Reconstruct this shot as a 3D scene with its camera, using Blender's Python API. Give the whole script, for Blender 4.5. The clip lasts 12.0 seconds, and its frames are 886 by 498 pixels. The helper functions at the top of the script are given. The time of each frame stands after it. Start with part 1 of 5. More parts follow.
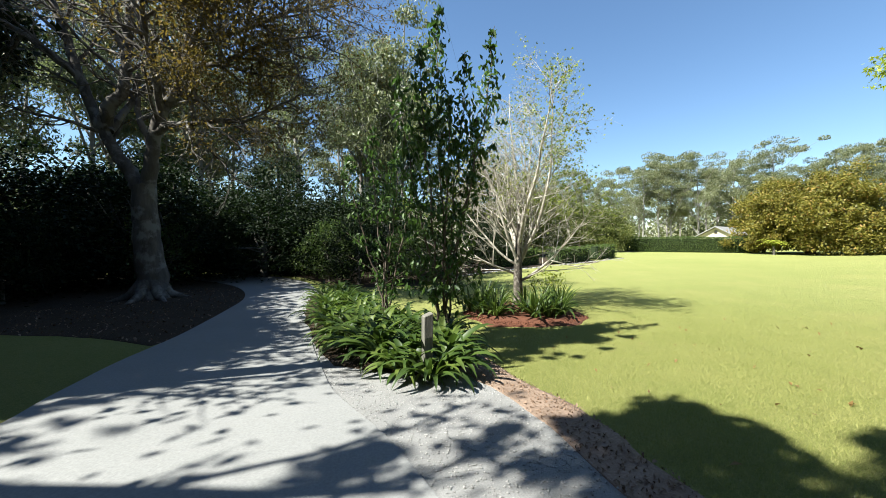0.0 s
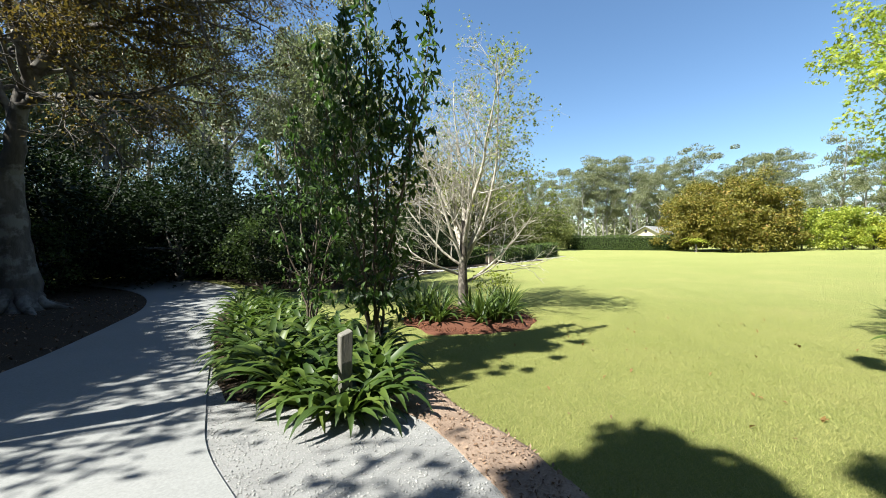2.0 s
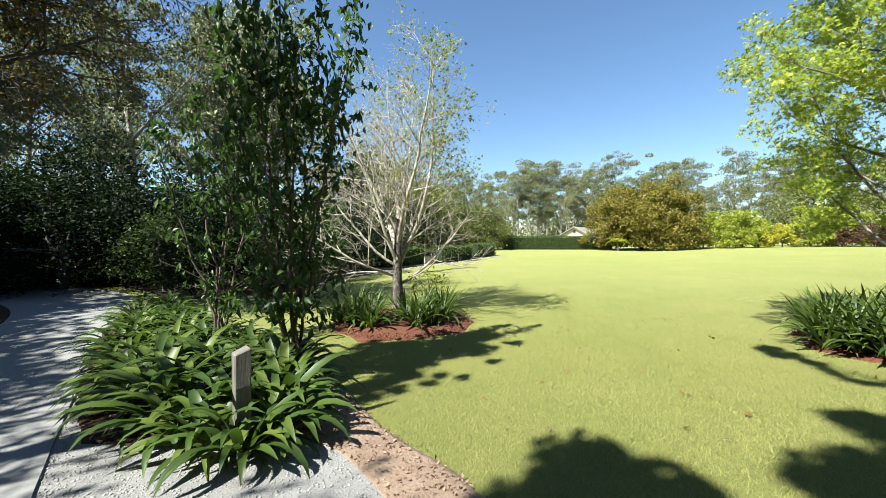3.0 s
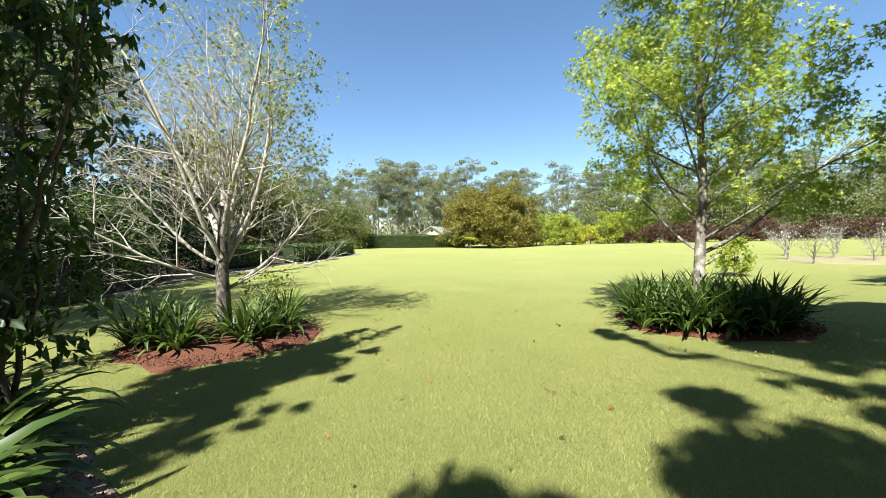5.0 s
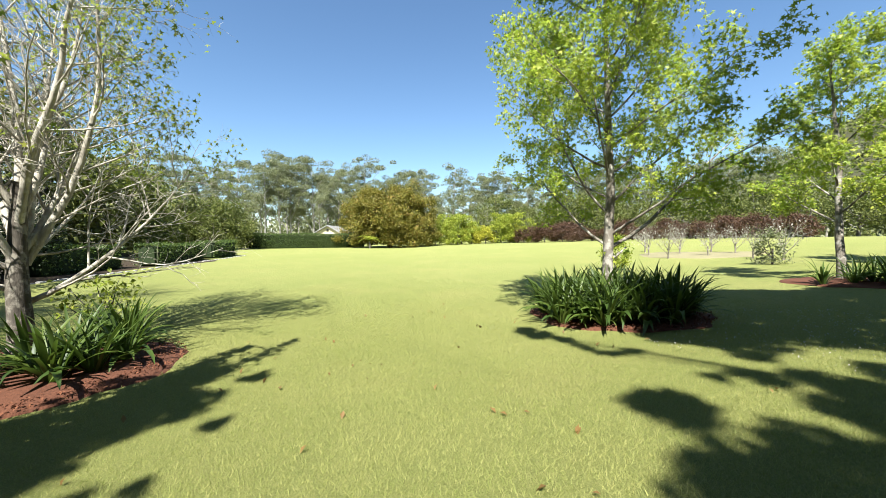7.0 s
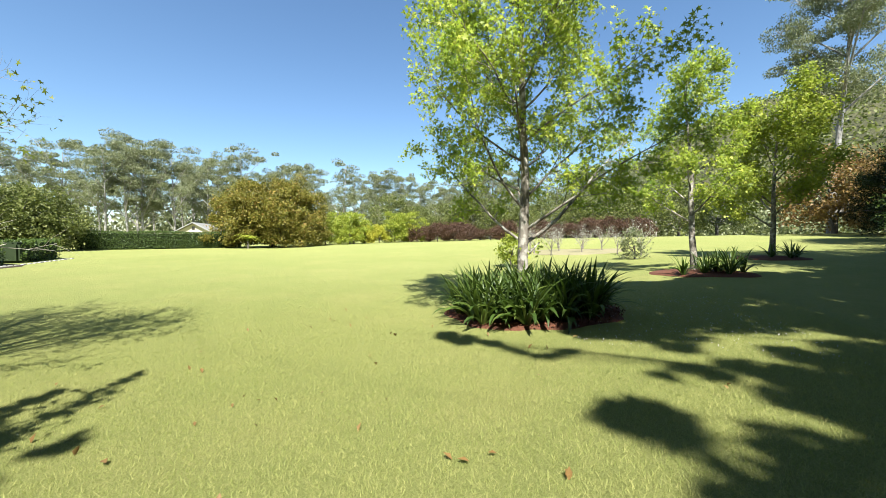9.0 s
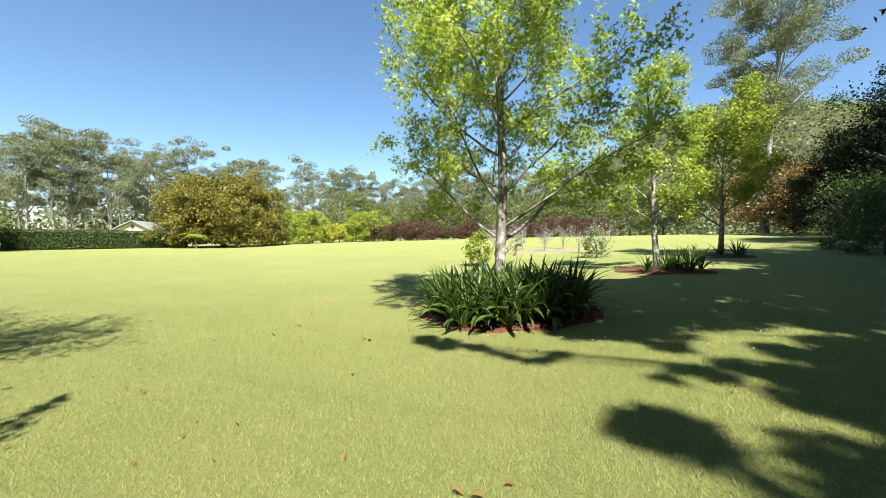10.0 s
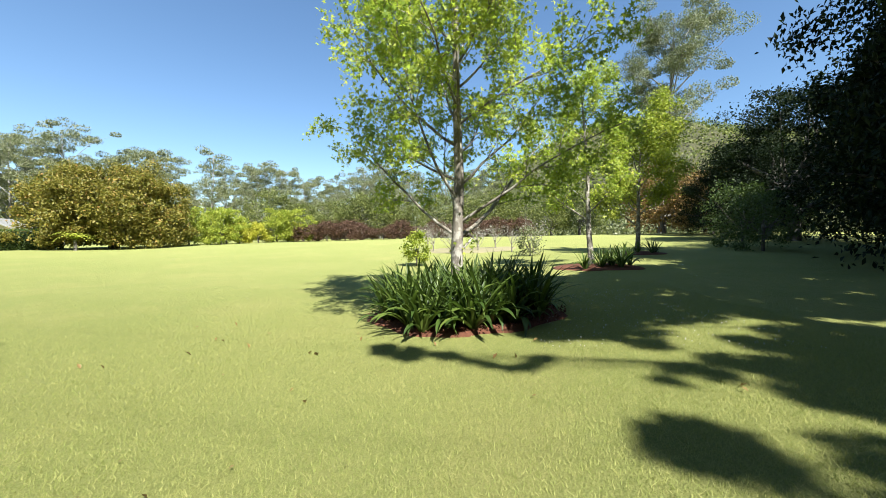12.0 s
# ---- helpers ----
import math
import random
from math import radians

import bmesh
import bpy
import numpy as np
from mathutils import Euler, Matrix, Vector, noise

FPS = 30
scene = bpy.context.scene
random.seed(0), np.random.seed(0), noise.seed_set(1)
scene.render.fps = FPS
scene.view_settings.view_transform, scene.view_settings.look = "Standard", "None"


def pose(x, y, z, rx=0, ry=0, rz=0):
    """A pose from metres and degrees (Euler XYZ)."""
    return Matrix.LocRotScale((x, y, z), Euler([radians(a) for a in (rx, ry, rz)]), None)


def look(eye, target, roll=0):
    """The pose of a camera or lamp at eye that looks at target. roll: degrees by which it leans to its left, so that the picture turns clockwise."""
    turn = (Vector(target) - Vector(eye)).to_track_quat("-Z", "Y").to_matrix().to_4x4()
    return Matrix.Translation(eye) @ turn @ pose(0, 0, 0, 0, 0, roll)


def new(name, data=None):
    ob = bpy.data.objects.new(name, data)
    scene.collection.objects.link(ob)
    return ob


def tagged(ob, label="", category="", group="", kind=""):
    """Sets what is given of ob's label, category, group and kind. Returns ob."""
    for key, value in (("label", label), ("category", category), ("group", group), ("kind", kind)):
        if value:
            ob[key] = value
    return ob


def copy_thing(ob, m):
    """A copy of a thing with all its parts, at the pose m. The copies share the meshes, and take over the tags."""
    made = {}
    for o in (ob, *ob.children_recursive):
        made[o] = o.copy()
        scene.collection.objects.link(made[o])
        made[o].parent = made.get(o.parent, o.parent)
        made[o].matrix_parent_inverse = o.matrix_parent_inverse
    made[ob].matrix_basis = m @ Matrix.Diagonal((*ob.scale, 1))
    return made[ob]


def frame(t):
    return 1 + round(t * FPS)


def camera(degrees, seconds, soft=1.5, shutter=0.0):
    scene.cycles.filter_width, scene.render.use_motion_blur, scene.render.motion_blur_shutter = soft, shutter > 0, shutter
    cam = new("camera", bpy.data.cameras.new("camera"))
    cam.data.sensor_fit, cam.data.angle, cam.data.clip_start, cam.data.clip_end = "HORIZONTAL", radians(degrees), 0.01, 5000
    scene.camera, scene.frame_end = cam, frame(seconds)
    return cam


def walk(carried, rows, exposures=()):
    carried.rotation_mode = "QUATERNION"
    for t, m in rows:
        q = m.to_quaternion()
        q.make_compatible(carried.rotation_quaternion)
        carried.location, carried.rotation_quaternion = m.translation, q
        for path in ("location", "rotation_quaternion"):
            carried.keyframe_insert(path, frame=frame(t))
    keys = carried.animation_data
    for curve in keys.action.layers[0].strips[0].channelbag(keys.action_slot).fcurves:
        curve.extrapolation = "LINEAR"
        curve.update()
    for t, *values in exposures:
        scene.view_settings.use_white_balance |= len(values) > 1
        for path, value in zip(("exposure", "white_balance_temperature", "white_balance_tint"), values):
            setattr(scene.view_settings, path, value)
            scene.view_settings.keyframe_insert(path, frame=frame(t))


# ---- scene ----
cam = camera(99.6, 12.0, soft=0.75)
METRES, EYE, TILT, LEAN, TURN = 5.7, 1.6, -1.5, 0.0, 0.0
ROWS = [
    (0.0, 0.0, 0.0, 0.0, 0.0, 0.0, -0.0),
    (0.5, 0.008, 0.0361, 0.0032, 0.17, -0.07, 0.02),
    (1.0, 0.0182, 0.0772, 0.0042, -0.35, -0.04, 0.08),
    (1.5, 0.0303, 0.1196, 0.004, -3.29, -0.21, 0.15),
    (2.0, 0.0463, 0.1627, 0.0011, -7.84, -0.17, 0.27),
    (2.5, 0.0646, 0.2028, -0.0013, -12.51, -0.23, 0.44),
    (3.0, 0.0857, 0.2391, -0.002, -16.98, -0.2, 0.54),
    (3.5, 0.1093, 0.2722, -0.0024, -22.21, -0.38, 0.68),
    (5.5, 0.1981, 0.4196, -0.0266, -42.5, -0.61, 1.04),
    (6.0, 0.2189, 0.4586, -0.0298, -46.21, -0.69, 1.07),
    (6.5, 0.2384, 0.4991, -0.0338, -49.51, -0.8, 1.16),
    (7.0, 0.2584, 0.5359, -0.0382, -53.56, -0.81, 1.18),
    (9.0, 0.3647, 0.6738, -0.0513, -70.1, -1.19, 1.31),
    (9.5, 0.3901, 0.7064, -0.0513, -73.31, -1.42, 1.31),
    (10.0, 0.4159, 0.7402, -0.0552, -76.05, -1.41, 1.34),
    (10.5, 0.4403, 0.7692, -0.0603, -78.67, -1.5, 1.36),
    (11.0, 0.4682, 0.7945, -0.0633, -81.17, -1.42, 1.41),
    (11.5, 0.4903, 0.8166, -0.0659, -84.13, -1.6, 1.37),
    (12.0, 0.5107, 0.8403, -0.0673, -87.1, -1.58, 1.42),
]
walk(cam, [(t, pose(0, 0, EYE, TILT, LEAN, TURN) @ pose(METRES * x, METRES * y, METRES * z, 90 + pitch, roll, yaw)) for t, x, y, z, yaw, pitch, roll in ROWS])

# ---- light ----
SUN_AZ, SUN_EL = 64.0, 51.0      # where the shadows point (degrees from +y towards +x) and the sun's height
world = bpy.data.worlds.new("sky")
scene.world = world
world.use_nodes = True
wn = world.node_tree
sky = wn.nodes.new("ShaderNodeTexSky")
sky.sky_type = "NISHITA"
sky.sun_disc = False
sky.sun_elevation = radians(SUN_EL)
sky.sun_rotation = radians(SUN_AZ + 180)
sky.air_density, sky.dust_density, sky.ozone_density = 1.05, 0.3, 0.6
wn.links.new(sky.outputs[0], wn.nodes["Background"].inputs[0])
wn.nodes["Background"].inputs[1].default_value = 0.05
sun_data = bpy.data.lights.new("sun", "SUN")
sun_data.energy, sun_data.angle, sun_data.color = 5.0, radians(0.53), (1.0, 0.88, 0.71)
sun = new("sun", sun_data)
SHADOW = Vector((math.sin(radians(SUN_AZ)) * math.cos(radians(SUN_EL)), math.cos(radians(SUN_AZ)) * math.cos(radians(SUN_EL)), -math.sin(radians(SUN_EL))))
sun.matrix_world = look(-60 * SHADOW, (0, 0, 0))
scene.view_settings.exposure = 1.79
scene.view_settings.use_white_balance = True
scene.view_settings.white_balance_temperature, scene.view_settings.white_balance_tint = 5550, 4


# ---- materials ----
def material(name):
    m = bpy.data.materials.new(name)
    m.use_nodes = True
    return m, m.node_tree, m.node_tree.nodes["Principled BSDF"]


def node(tree, kind, **values):
    n = tree.nodes.new(kind)
    for key, value in values.items():
        n.inputs[key.replace("_", " ")].default_value = value
    return n


def ramp(tree, source, *stops):
    n = tree.nodes.new("ShaderNodeValToRGB")
    while len(n.color_ramp.elements) < len(stops):
        n.color_ramp.elements.new(0.5)
    for e, (at, colour) in zip(n.color_ramp.elements, stops):
        e.position, e.color = at, (*colour, 1)
    tree.links.new(source, n.inputs[0])
    return n.outputs[0]


def noise_of(tree, scale, detail=4.0, rough=0.6, stretch=None):
    co = tree.nodes.new("ShaderNodeTexCoord")
    n = node(tree, "ShaderNodeTexNoise", Scale=scale, Detail=detail, Roughness=rough)
    src = co.outputs["Object"]
    if stretch:
        mp = node(tree, "ShaderNodeMapping", Scale=stretch)
        tree.links.new(src, mp.inputs[0])
        src = mp.outputs[0]
    tree.links.new(src, n.inputs["Vector"])
    return n.outputs["Fac"]


def mixed(tree, fac, a, b, blend="MIX"):
    n = tree.nodes.new("ShaderNodeMix")
    n.data_type, n.blend_type = "RGBA", blend
    for sock, value in ((n.inputs["Factor"], fac), (n.inputs[6], a), (n.inputs[7], b)):
        if isinstance(value, bpy.types.NodeSocket):
            tree.links.new(value, sock)
        elif isinstance(value, tuple):
            sock.default_value = (*value, 1)
        else:
            sock.default_value = value
    return n.outputs[2]


def bump(tree, height, strength, distance, normal_in):
    b = node(tree, "ShaderNodeBump", Strength=strength, Distance=distance)
    tree.links.new(height, b.inputs["Height"])
    tree.links.new(b.outputs[0], normal_in)


def surface(name, dark, light, scale, fine, rough=0.9, relief=0.4, depth=0.01, stretch=None, spec=0.3):
    """A rough natural surface with two scales of colour and a fine relief."""
    m, t, p = material(name)
    broad = noise_of(t, scale, 3, 0.6, stretch)
    grain = noise_of(t, fine, 5, 0.7, stretch)
    c1 = ramp(t, broad, (0.3, dark), (0.7, light))
    c2 = ramp(t, grain, (0.25, tuple(v * 0.6 for v in dark)), (0.75, tuple(min(1, v * 1.15) for v in light)))
    t.links.new(mixed(t, 0.5, c1, c2), p.inputs["Base Color"])
    p.inputs["Roughness"].default_value = rough
    p.inputs["Specular IOR Level"].default_value = spec
    bump(t, grain, relief, depth, p.inputs["Normal"])
    return m


def foliage(name, dark, mid, light, through_light=0.35, rough=0.5, spec=0.4, objects=False, accent=None):
    """Leaves: colour from leaf to leaf, some light passing through the blade."""
    m, t, p = material(name)
    if objects:
        src = t.nodes.new("ShaderNodeObjectInfo").outputs["Random"]
    else:
        src = t.nodes.new("ShaderNodeNewGeometry").outputs["Random Per Island"]
    stops = [(0.0, dark), (0.5, mid), (0.9, light)]
    if accent:
        stops.append((0.97, accent))
    col = ramp(t, src, *stops)
    patch = noise_of(t, 0.9, 2)
    col = mixed(t, ramp(t, patch, (0.35, (0.0,) * 3), (0.7, (0.45,) * 3)), col, light)
    t.links.new(col, p.inputs["Base Color"])
    p.inputs["Roughness"].default_value = rough
    p.inputs["Specular IOR Level"].default_value = spec
    tr = t.nodes.new("ShaderNodeBsdfTranslucent")
    t.links.new(mixed(t, 0.5, col, tuple(min(1, v * k) for v, k in zip(light, (1.4, 1.8, 1.0))), "MIX"), tr.inputs[0])
    mx = t.nodes.new("ShaderNodeMixShader")
    mx.inputs[0].default_value = through_light
    t.links.new(p.outputs[0], mx.inputs[1])
    t.links.new(tr.outputs[0], mx.inputs[2])
    t.links.new(mx.outputs[0], t.nodes["Material Output"].inputs[0])
    return m


def lawn_material():
    m, t, p = material("lawn")
    broad = noise_of(t, 0.12, 3)
    mid = noise_of(t, 1.3, 4, 0.65)
    tuft = noise_of(t, 17.0, 3, 0.6)
    fine = noise_of(t, 70.0, 4, 0.8)
    c = ramp(t, broad, (0.3, (0.227, 0.246, 0.0711)), (0.7, (0.312, 0.306, 0.106)))
    c = mixed(t, ramp(t, mid, (0.35, (0.0,) * 3), (0.7, (0.6,) * 3)), c, (0.209, 0.243, 0.0628))
    dry = noise_of(t, 0.35, 5, 0.7)
    c = mixed(t, ramp(t, dry, (0.5, (0.0,) * 3), (0.72, (0.6,) * 3)), c, (0.378, 0.326, 0.125))
    c = mixed(t, 0.55, c, ramp(t, fine, (0.3, (0.0757, 0.101, 0.0213)), (0.55, (0.272, 0.275, 0.0924)), (0.75, (0.429, 0.386, 0.16))))
    c = mixed(t, ramp(t, tuft, (0.3, (0.3,) * 3), (0.5, (0.0,) * 3)), c, (0.126, 0.16, 0.0355))
    t.links.new(c, p.inputs["Base Color"])
    p.inputs["Roughness"].default_value = 0.95
    p.inputs["Specular IOR Level"].default_value = 0.1
    bump(t, fine, 1.0, 0.04, p.inputs["Normal"])
    return m


def bark(name, dark, light, patch=None, scale=6.0):
    m, t, p = material(name)
    streak = noise_of(t, scale, 6, 0.7, (1, 1, 0.25))
    blot = noise_of(t, scale * 0.6, 4, 0.6)
    c = ramp(t, streak, (0.3, dark), (0.7, light))
    if patch:
        c = mixed(t, ramp(t, blot, (0.5, (0.0,) * 3), (0.6, (0.8,) * 3)), c, patch)
    t.links.new(c, p.inputs["Base Color"])
    p.inputs["Roughness"].default_value = 0.9
    p.inputs["Specular IOR Level"].default_value = 0.2
    bump(t, streak, 0.8, 0.03, p.inputs["Normal"])
    return m


M_LAWN = lawn_material()
M_BLADE = foliage("grass_blade", (0.159, 0.187, 0.044), (0.249, 0.264, 0.0832), (0.35, 0.328, 0.123), 0.3, 0.8, 0.1)
M_CONCRETE = surface("concrete", (0.196, 0.196, 0.19), (0.239, 0.237, 0.229), 0.7, 45, 0.85, 0.12, 0.004)
M_GRAVEL = surface("gravel_bed", (0.208, 0.202, 0.196), (0.301, 0.295, 0.283), 2.0, 70, 0.95, 0.9, 0.02)
M_SOIL = surface("red_soil", (0.0734, 0.0275, 0.0153), (0.135, 0.052, 0.0275), 2.5, 40, 0.95, 0.8, 0.03)
M_MULCH = surface("mulch", (0.136, 0.0884, 0.0612), (0.313, 0.231, 0.17), 3.0, 50, 0.95, 0.8, 0.02)
# Brown litter, tone lowered so the colour also carries the shade under the trees.
M_LITTER_SHADED = surface("leaf_litter", (0.0238, 0.0167, 0.00952), (0.0571, 0.0381, 0.0214), 1.2, 25, 0.95, 0.9, 0.04)
M_BARK_DARK = bark("bark_dark", (0.0459, 0.0394, 0.0331), (0.129, 0.115, 0.0991), (0.193, 0.184, 0.165), 4)
M_BARK_PALE = bark("bark_pale", (0.0816, 0.068, 0.0544), (0.231, 0.204, 0.17), (0.394, 0.367, 0.32), 9)
M_BARK_CREAM = bark("bark_cream", (0.239, 0.207, 0.165), (0.44, 0.404, 0.34), (0.57, 0.532, 0.459), 9)
M_BARK_TRUNK = bark("bark_mottled", (0.0476, 0.0408, 0.034), (0.136, 0.116, 0.0952), (0.272, 0.245, 0.204), 12)
M_BARK_GUM = bark("bark_gum", (0.163, 0.142, 0.12), (0.299, 0.283, 0.256), (0.338, 0.326, 0.305), 2)
M_BARK_SLIM = bark("bark_slim", (0.068, 0.0544, 0.0408), (0.15, 0.122, 0.0952), None, 12)
M_LEAF_MAPLE = foliage("leaf_fresh_green", (0.0981, 0.159, 0.0216), (0.216, 0.288, 0.0354), (0.412, 0.419, 0.0588), 0.45, 0.5, 0.3)
M_LEAF_SPARSE = foliage("leaf_new_green", (0.109, 0.15, 0.0204), (0.177, 0.218, 0.034), (0.272, 0.272, 0.0476), 0.4, 0.5, 0.3)
M_LEAF_SLIM = foliage("leaf_dark_green", (0.0185, 0.037, 0.00928), (0.0333, 0.0628, 0.0148), (0.074, 0.12, 0.0241), 0.3, 0.45, 0.35)
# Near-black green: the deep shade of the wood is put into the leaf colour.
M_LEAF_SHADED = foliage("leaf_shade_in_colour", (0.00495, 0.00888, 0.00346), (0.00888, 0.0159, 0.00495), (0.0178, 0.0287, 0.00794), 0.15, 0.6, 0.15)
M_LEAF_RUST = foliage("leaf_rusty", (0.033, 0.0322, 0.0123), (0.077, 0.0603, 0.0183), (0.154, 0.0952, 0.0244), 0.4, 0.55, 0.3)
M_LEAF_GUM = foliage("leaf_gum", (0.0766, 0.0921, 0.039), (0.139, 0.151, 0.0717), (0.216, 0.218, 0.113), 0.25, 0.5, 0.4)
M_LEAF_ROUND = foliage("leaf_magnolia", (0.0617, 0.0711, 0.0108), (0.144, 0.137, 0.0216), (0.248, 0.198, 0.0377), 0.3, 0.5, 0.3, accent=(0.289, 0.16, 0.0431))
M_LEAF_OLIVE = foliage("leaf_olive", (0.0476, 0.0612, 0.015), (0.0952, 0.112, 0.0272), (0.17, 0.177, 0.0476), 0.25, 0.5, 0.3)
M_LEAF_HEDGE = foliage("leaf_hedge", (0.0272, 0.0476, 0.00952), (0.0544, 0.085, 0.015), (0.0952, 0.129, 0.0238), 0.25, 0.45, 0.4)
M_LEAF_LIME = foliage("leaf_lime", (0.128, 0.167, 0.0199), (0.222, 0.27, 0.0319), (0.35, 0.35, 0.0477), 0.4, 0.5, 0.3)
M_LEAF_YELLOW = foliage("leaf_yellow", (0.247, 0.256, 0.0265), (0.354, 0.345, 0.0354), (0.477, 0.416, 0.053), 0.4, 0.5, 0.3)
M_LEAF_RED = foliage("leaf_red", (0.0408, 0.0238, 0.017), (0.0748, 0.0374, 0.0272), (0.122, 0.068, 0.0408), 0.3, 0.5, 0.3)
M_LEAF_BROWN = foliage("leaf_orange_brown", (0.109, 0.0612, 0.0204), (0.184, 0.102, 0.034), (0.231, 0.15, 0.0544), 0.3, 0.5, 0.3)
M_LEAF_MID = foliage("leaf_mid_green", (0.0272, 0.0476, 0.0109), (0.0544, 0.085, 0.0204), (0.102, 0.129, 0.034), 0.3, 0.5, 0.4)
M_BLOSSOM = foliage("blossom_white", (0.208, 0.192, 0.16), (0.336, 0.304, 0.28), (0.512, 0.48, 0.456), 0.3, 0.6, 0.2)
M_STRAP = foliage("strap_leaf", (0.0184, 0.0367, 0.00857), (0.0398, 0.0704, 0.0122), (0.0918, 0.122, 0.0214), 0.25, 0.46, 0.3, objects=True)
M_POST = surface("weathered_timber", (0.0748, 0.0714, 0.0578), (0.204, 0.19, 0.163), 6, 30, 0.9, 0.7, 0.01, (1, 1, 0.15))
M_CREAM = surface("cream_render", (0.528, 0.464, 0.336), (0.608, 0.544, 0.4), 1.0, 20, 0.85, 0.1, 0.005)
M_ROOF = surface("pale_roof", (0.224, 0.218, 0.211), (0.286, 0.279, 0.272), 0.8, 12, 0.6, 0.2, 0.01)
M_PEBBLE = foliage("pebble", (0.173, 0.167, 0.162), (0.266, 0.26, 0.248), (0.359, 0.347, 0.33), 0.0, 0.9, 0.2)
M_HEDGE_IN = surface("hedge_inside", (0.0136, 0.0238, 0.0068), (0.0272, 0.0408, 0.0122), 2, 15)
M_DRY = surface("dry_grass", (0.177, 0.163, 0.0816), (0.272, 0.231, 0.129), 1.0, 15)
M_DARK = surface("dark_opening", (0.0238, 0.0218, 0.0204), (0.0408, 0.0374, 0.034), 1.0, 10)
M_STONE = surface("pale_stone", (0.258, 0.245, 0.224), (0.374, 0.354, 0.326), 2.0, 30, 0.9, 0.6, 0.02)
M_CABLE = surface("cable", (0.0204, 0.0204, 0.0204), (0.0408, 0.0408, 0.0408), 1.0, 10, 0.6)
M_HILL = surface("far_woodland", (0.0272, 0.034, 0.0136), (0.0884, 0.0816, 0.0374), 0.03, 0.25, 0.95, 1.0, 2.5)


# ---- the lie of the land ----
def ss(a, b, x):
    u = min(1.0, max(0.0, (x - a) / (b - a)))
    return u * u * (3 - 2 * u)


def land(x, y):
    """Height of the ground: the drive's shoulder falls to the lawn, which rises again to the far side."""
    near = -0.36 * ss(1.8, 7.6, y + 0.12 * x)
    d = math.hypot(x, y)
    bearing = math.degrees(math.atan2(x, y))
    if bearing < -150:
        bearing += 360
    far = float(np.interp(bearing, [-150, 20, 45, 59, 75, 90, 120, 150, 180], [-0.3, -0.25, -0.1, 0.4, 0.9, 1.3, 1.9, 1.6, 0.8]))
    r = min(1.0, max(0.0, (d - 9) / 46))
    r = r * (0.6 + 0.4 * r) if r < 1 else 1.0
    return near + r * (far - near)


# ---- builders ----
def mesh_of(name, verts, faces, mat, smooth=False):
    """A mesh from arrays: faces is one array of equal-sided faces or a list of such arrays."""
    me = bpy.data.meshes.new(name)
    verts = np.asarray(verts, dtype=np.float32)
    groups = [np.asarray(f, dtype=np.int32) for f in (faces if isinstance(faces, list) else [faces]) if len(f)]
    me.vertices.add(len(verts))
    me.vertices.foreach_set("co", verts.ravel())
    loops = np.concatenate([g.ravel() for g in groups])
    counts = np.concatenate([np.full(len(g), g.shape[1], dtype=np.int32) for g in groups])
    starts = np.concatenate([[0], np.cumsum(counts)[:-1]]).astype(np.int32)
    me.loops.add(len(loops))
    me.loops.foreach_set("vertex_index", loops)
    me.polygons.add(len(counts))
    me.polygons.foreach_set("loop_start", starts)
    me.polygons.foreach_set("loop_total", counts)
    if smooth:
        me.polygons.foreach_set("use_smooth", np.ones(len(counts), dtype=bool))
    me.materials.append(mat)
    me.update(calc_edges=True)
    return me


def part_of(name, me, parent, label=""):
    ob = new(name, me)
    ob.parent = parent
    return tagged(ob, label)


def part(name, bm, mat, parent, label=""):
    me = bpy.data.meshes.new(name)
    bm.to_mesh(me)
    bm.free()
    me.materials.append(mat)
    return part_of(name, me, parent, label)


def thing(name, x, y, label, category, group="", z=None, rz=0.0):
    ob = new(name)
    ob.empty_display_size = 0.2
    ob.matrix_basis = pose(x, y, land(x, y) if z is None else z, 0, 0, rz)
    return tagged(ob, label, category, group)


def unit(v):
    return v / (np.linalg.norm(v) + 1e-9)


def tubes(branches):
    """Tapered tubes round polylines (points, radii, sides)."""
    verts, faces, base = [], [], 0
    for pts, rad, k in branches:
        n = len(pts)
        tang = np.gradient(pts, axis=0)
        tang /= np.linalg.norm(tang, axis=1)[:, None] + 1e-9
        ref = np.array([0.0, 0.0, 1.0]) if abs(tang[0][2]) < 0.8 else np.array([1.0, 0.0, 0.0])
        u = np.cross(tang, ref)
        u /= np.linalg.norm(u, axis=1)[:, None] + 1e-9
        v = np.cross(tang, u)
        a = np.linspace(0, 2 * math.pi, k, endpoint=False)
        ring = pts[:, None, :] + rad[:, None, None] * (np.cos(a)[None, :, None] * u[:, None, :] + np.sin(a)[None, :, None] * v[:, None, :])
        verts.append(ring.reshape(-1, 3))
        i, j = np.meshgrid(np.arange(n - 1), np.arange(k), indexing="ij")
        q = np.stack([i * k + j, i * k + (j + 1) % k, (i + 1) * k + (j + 1) % k, (i + 1) * k + j], axis=-1).reshape(-1, 4) + base
        faces.append(q)
        base += n * k
    return np.concatenate(verts), np.concatenate(faces)


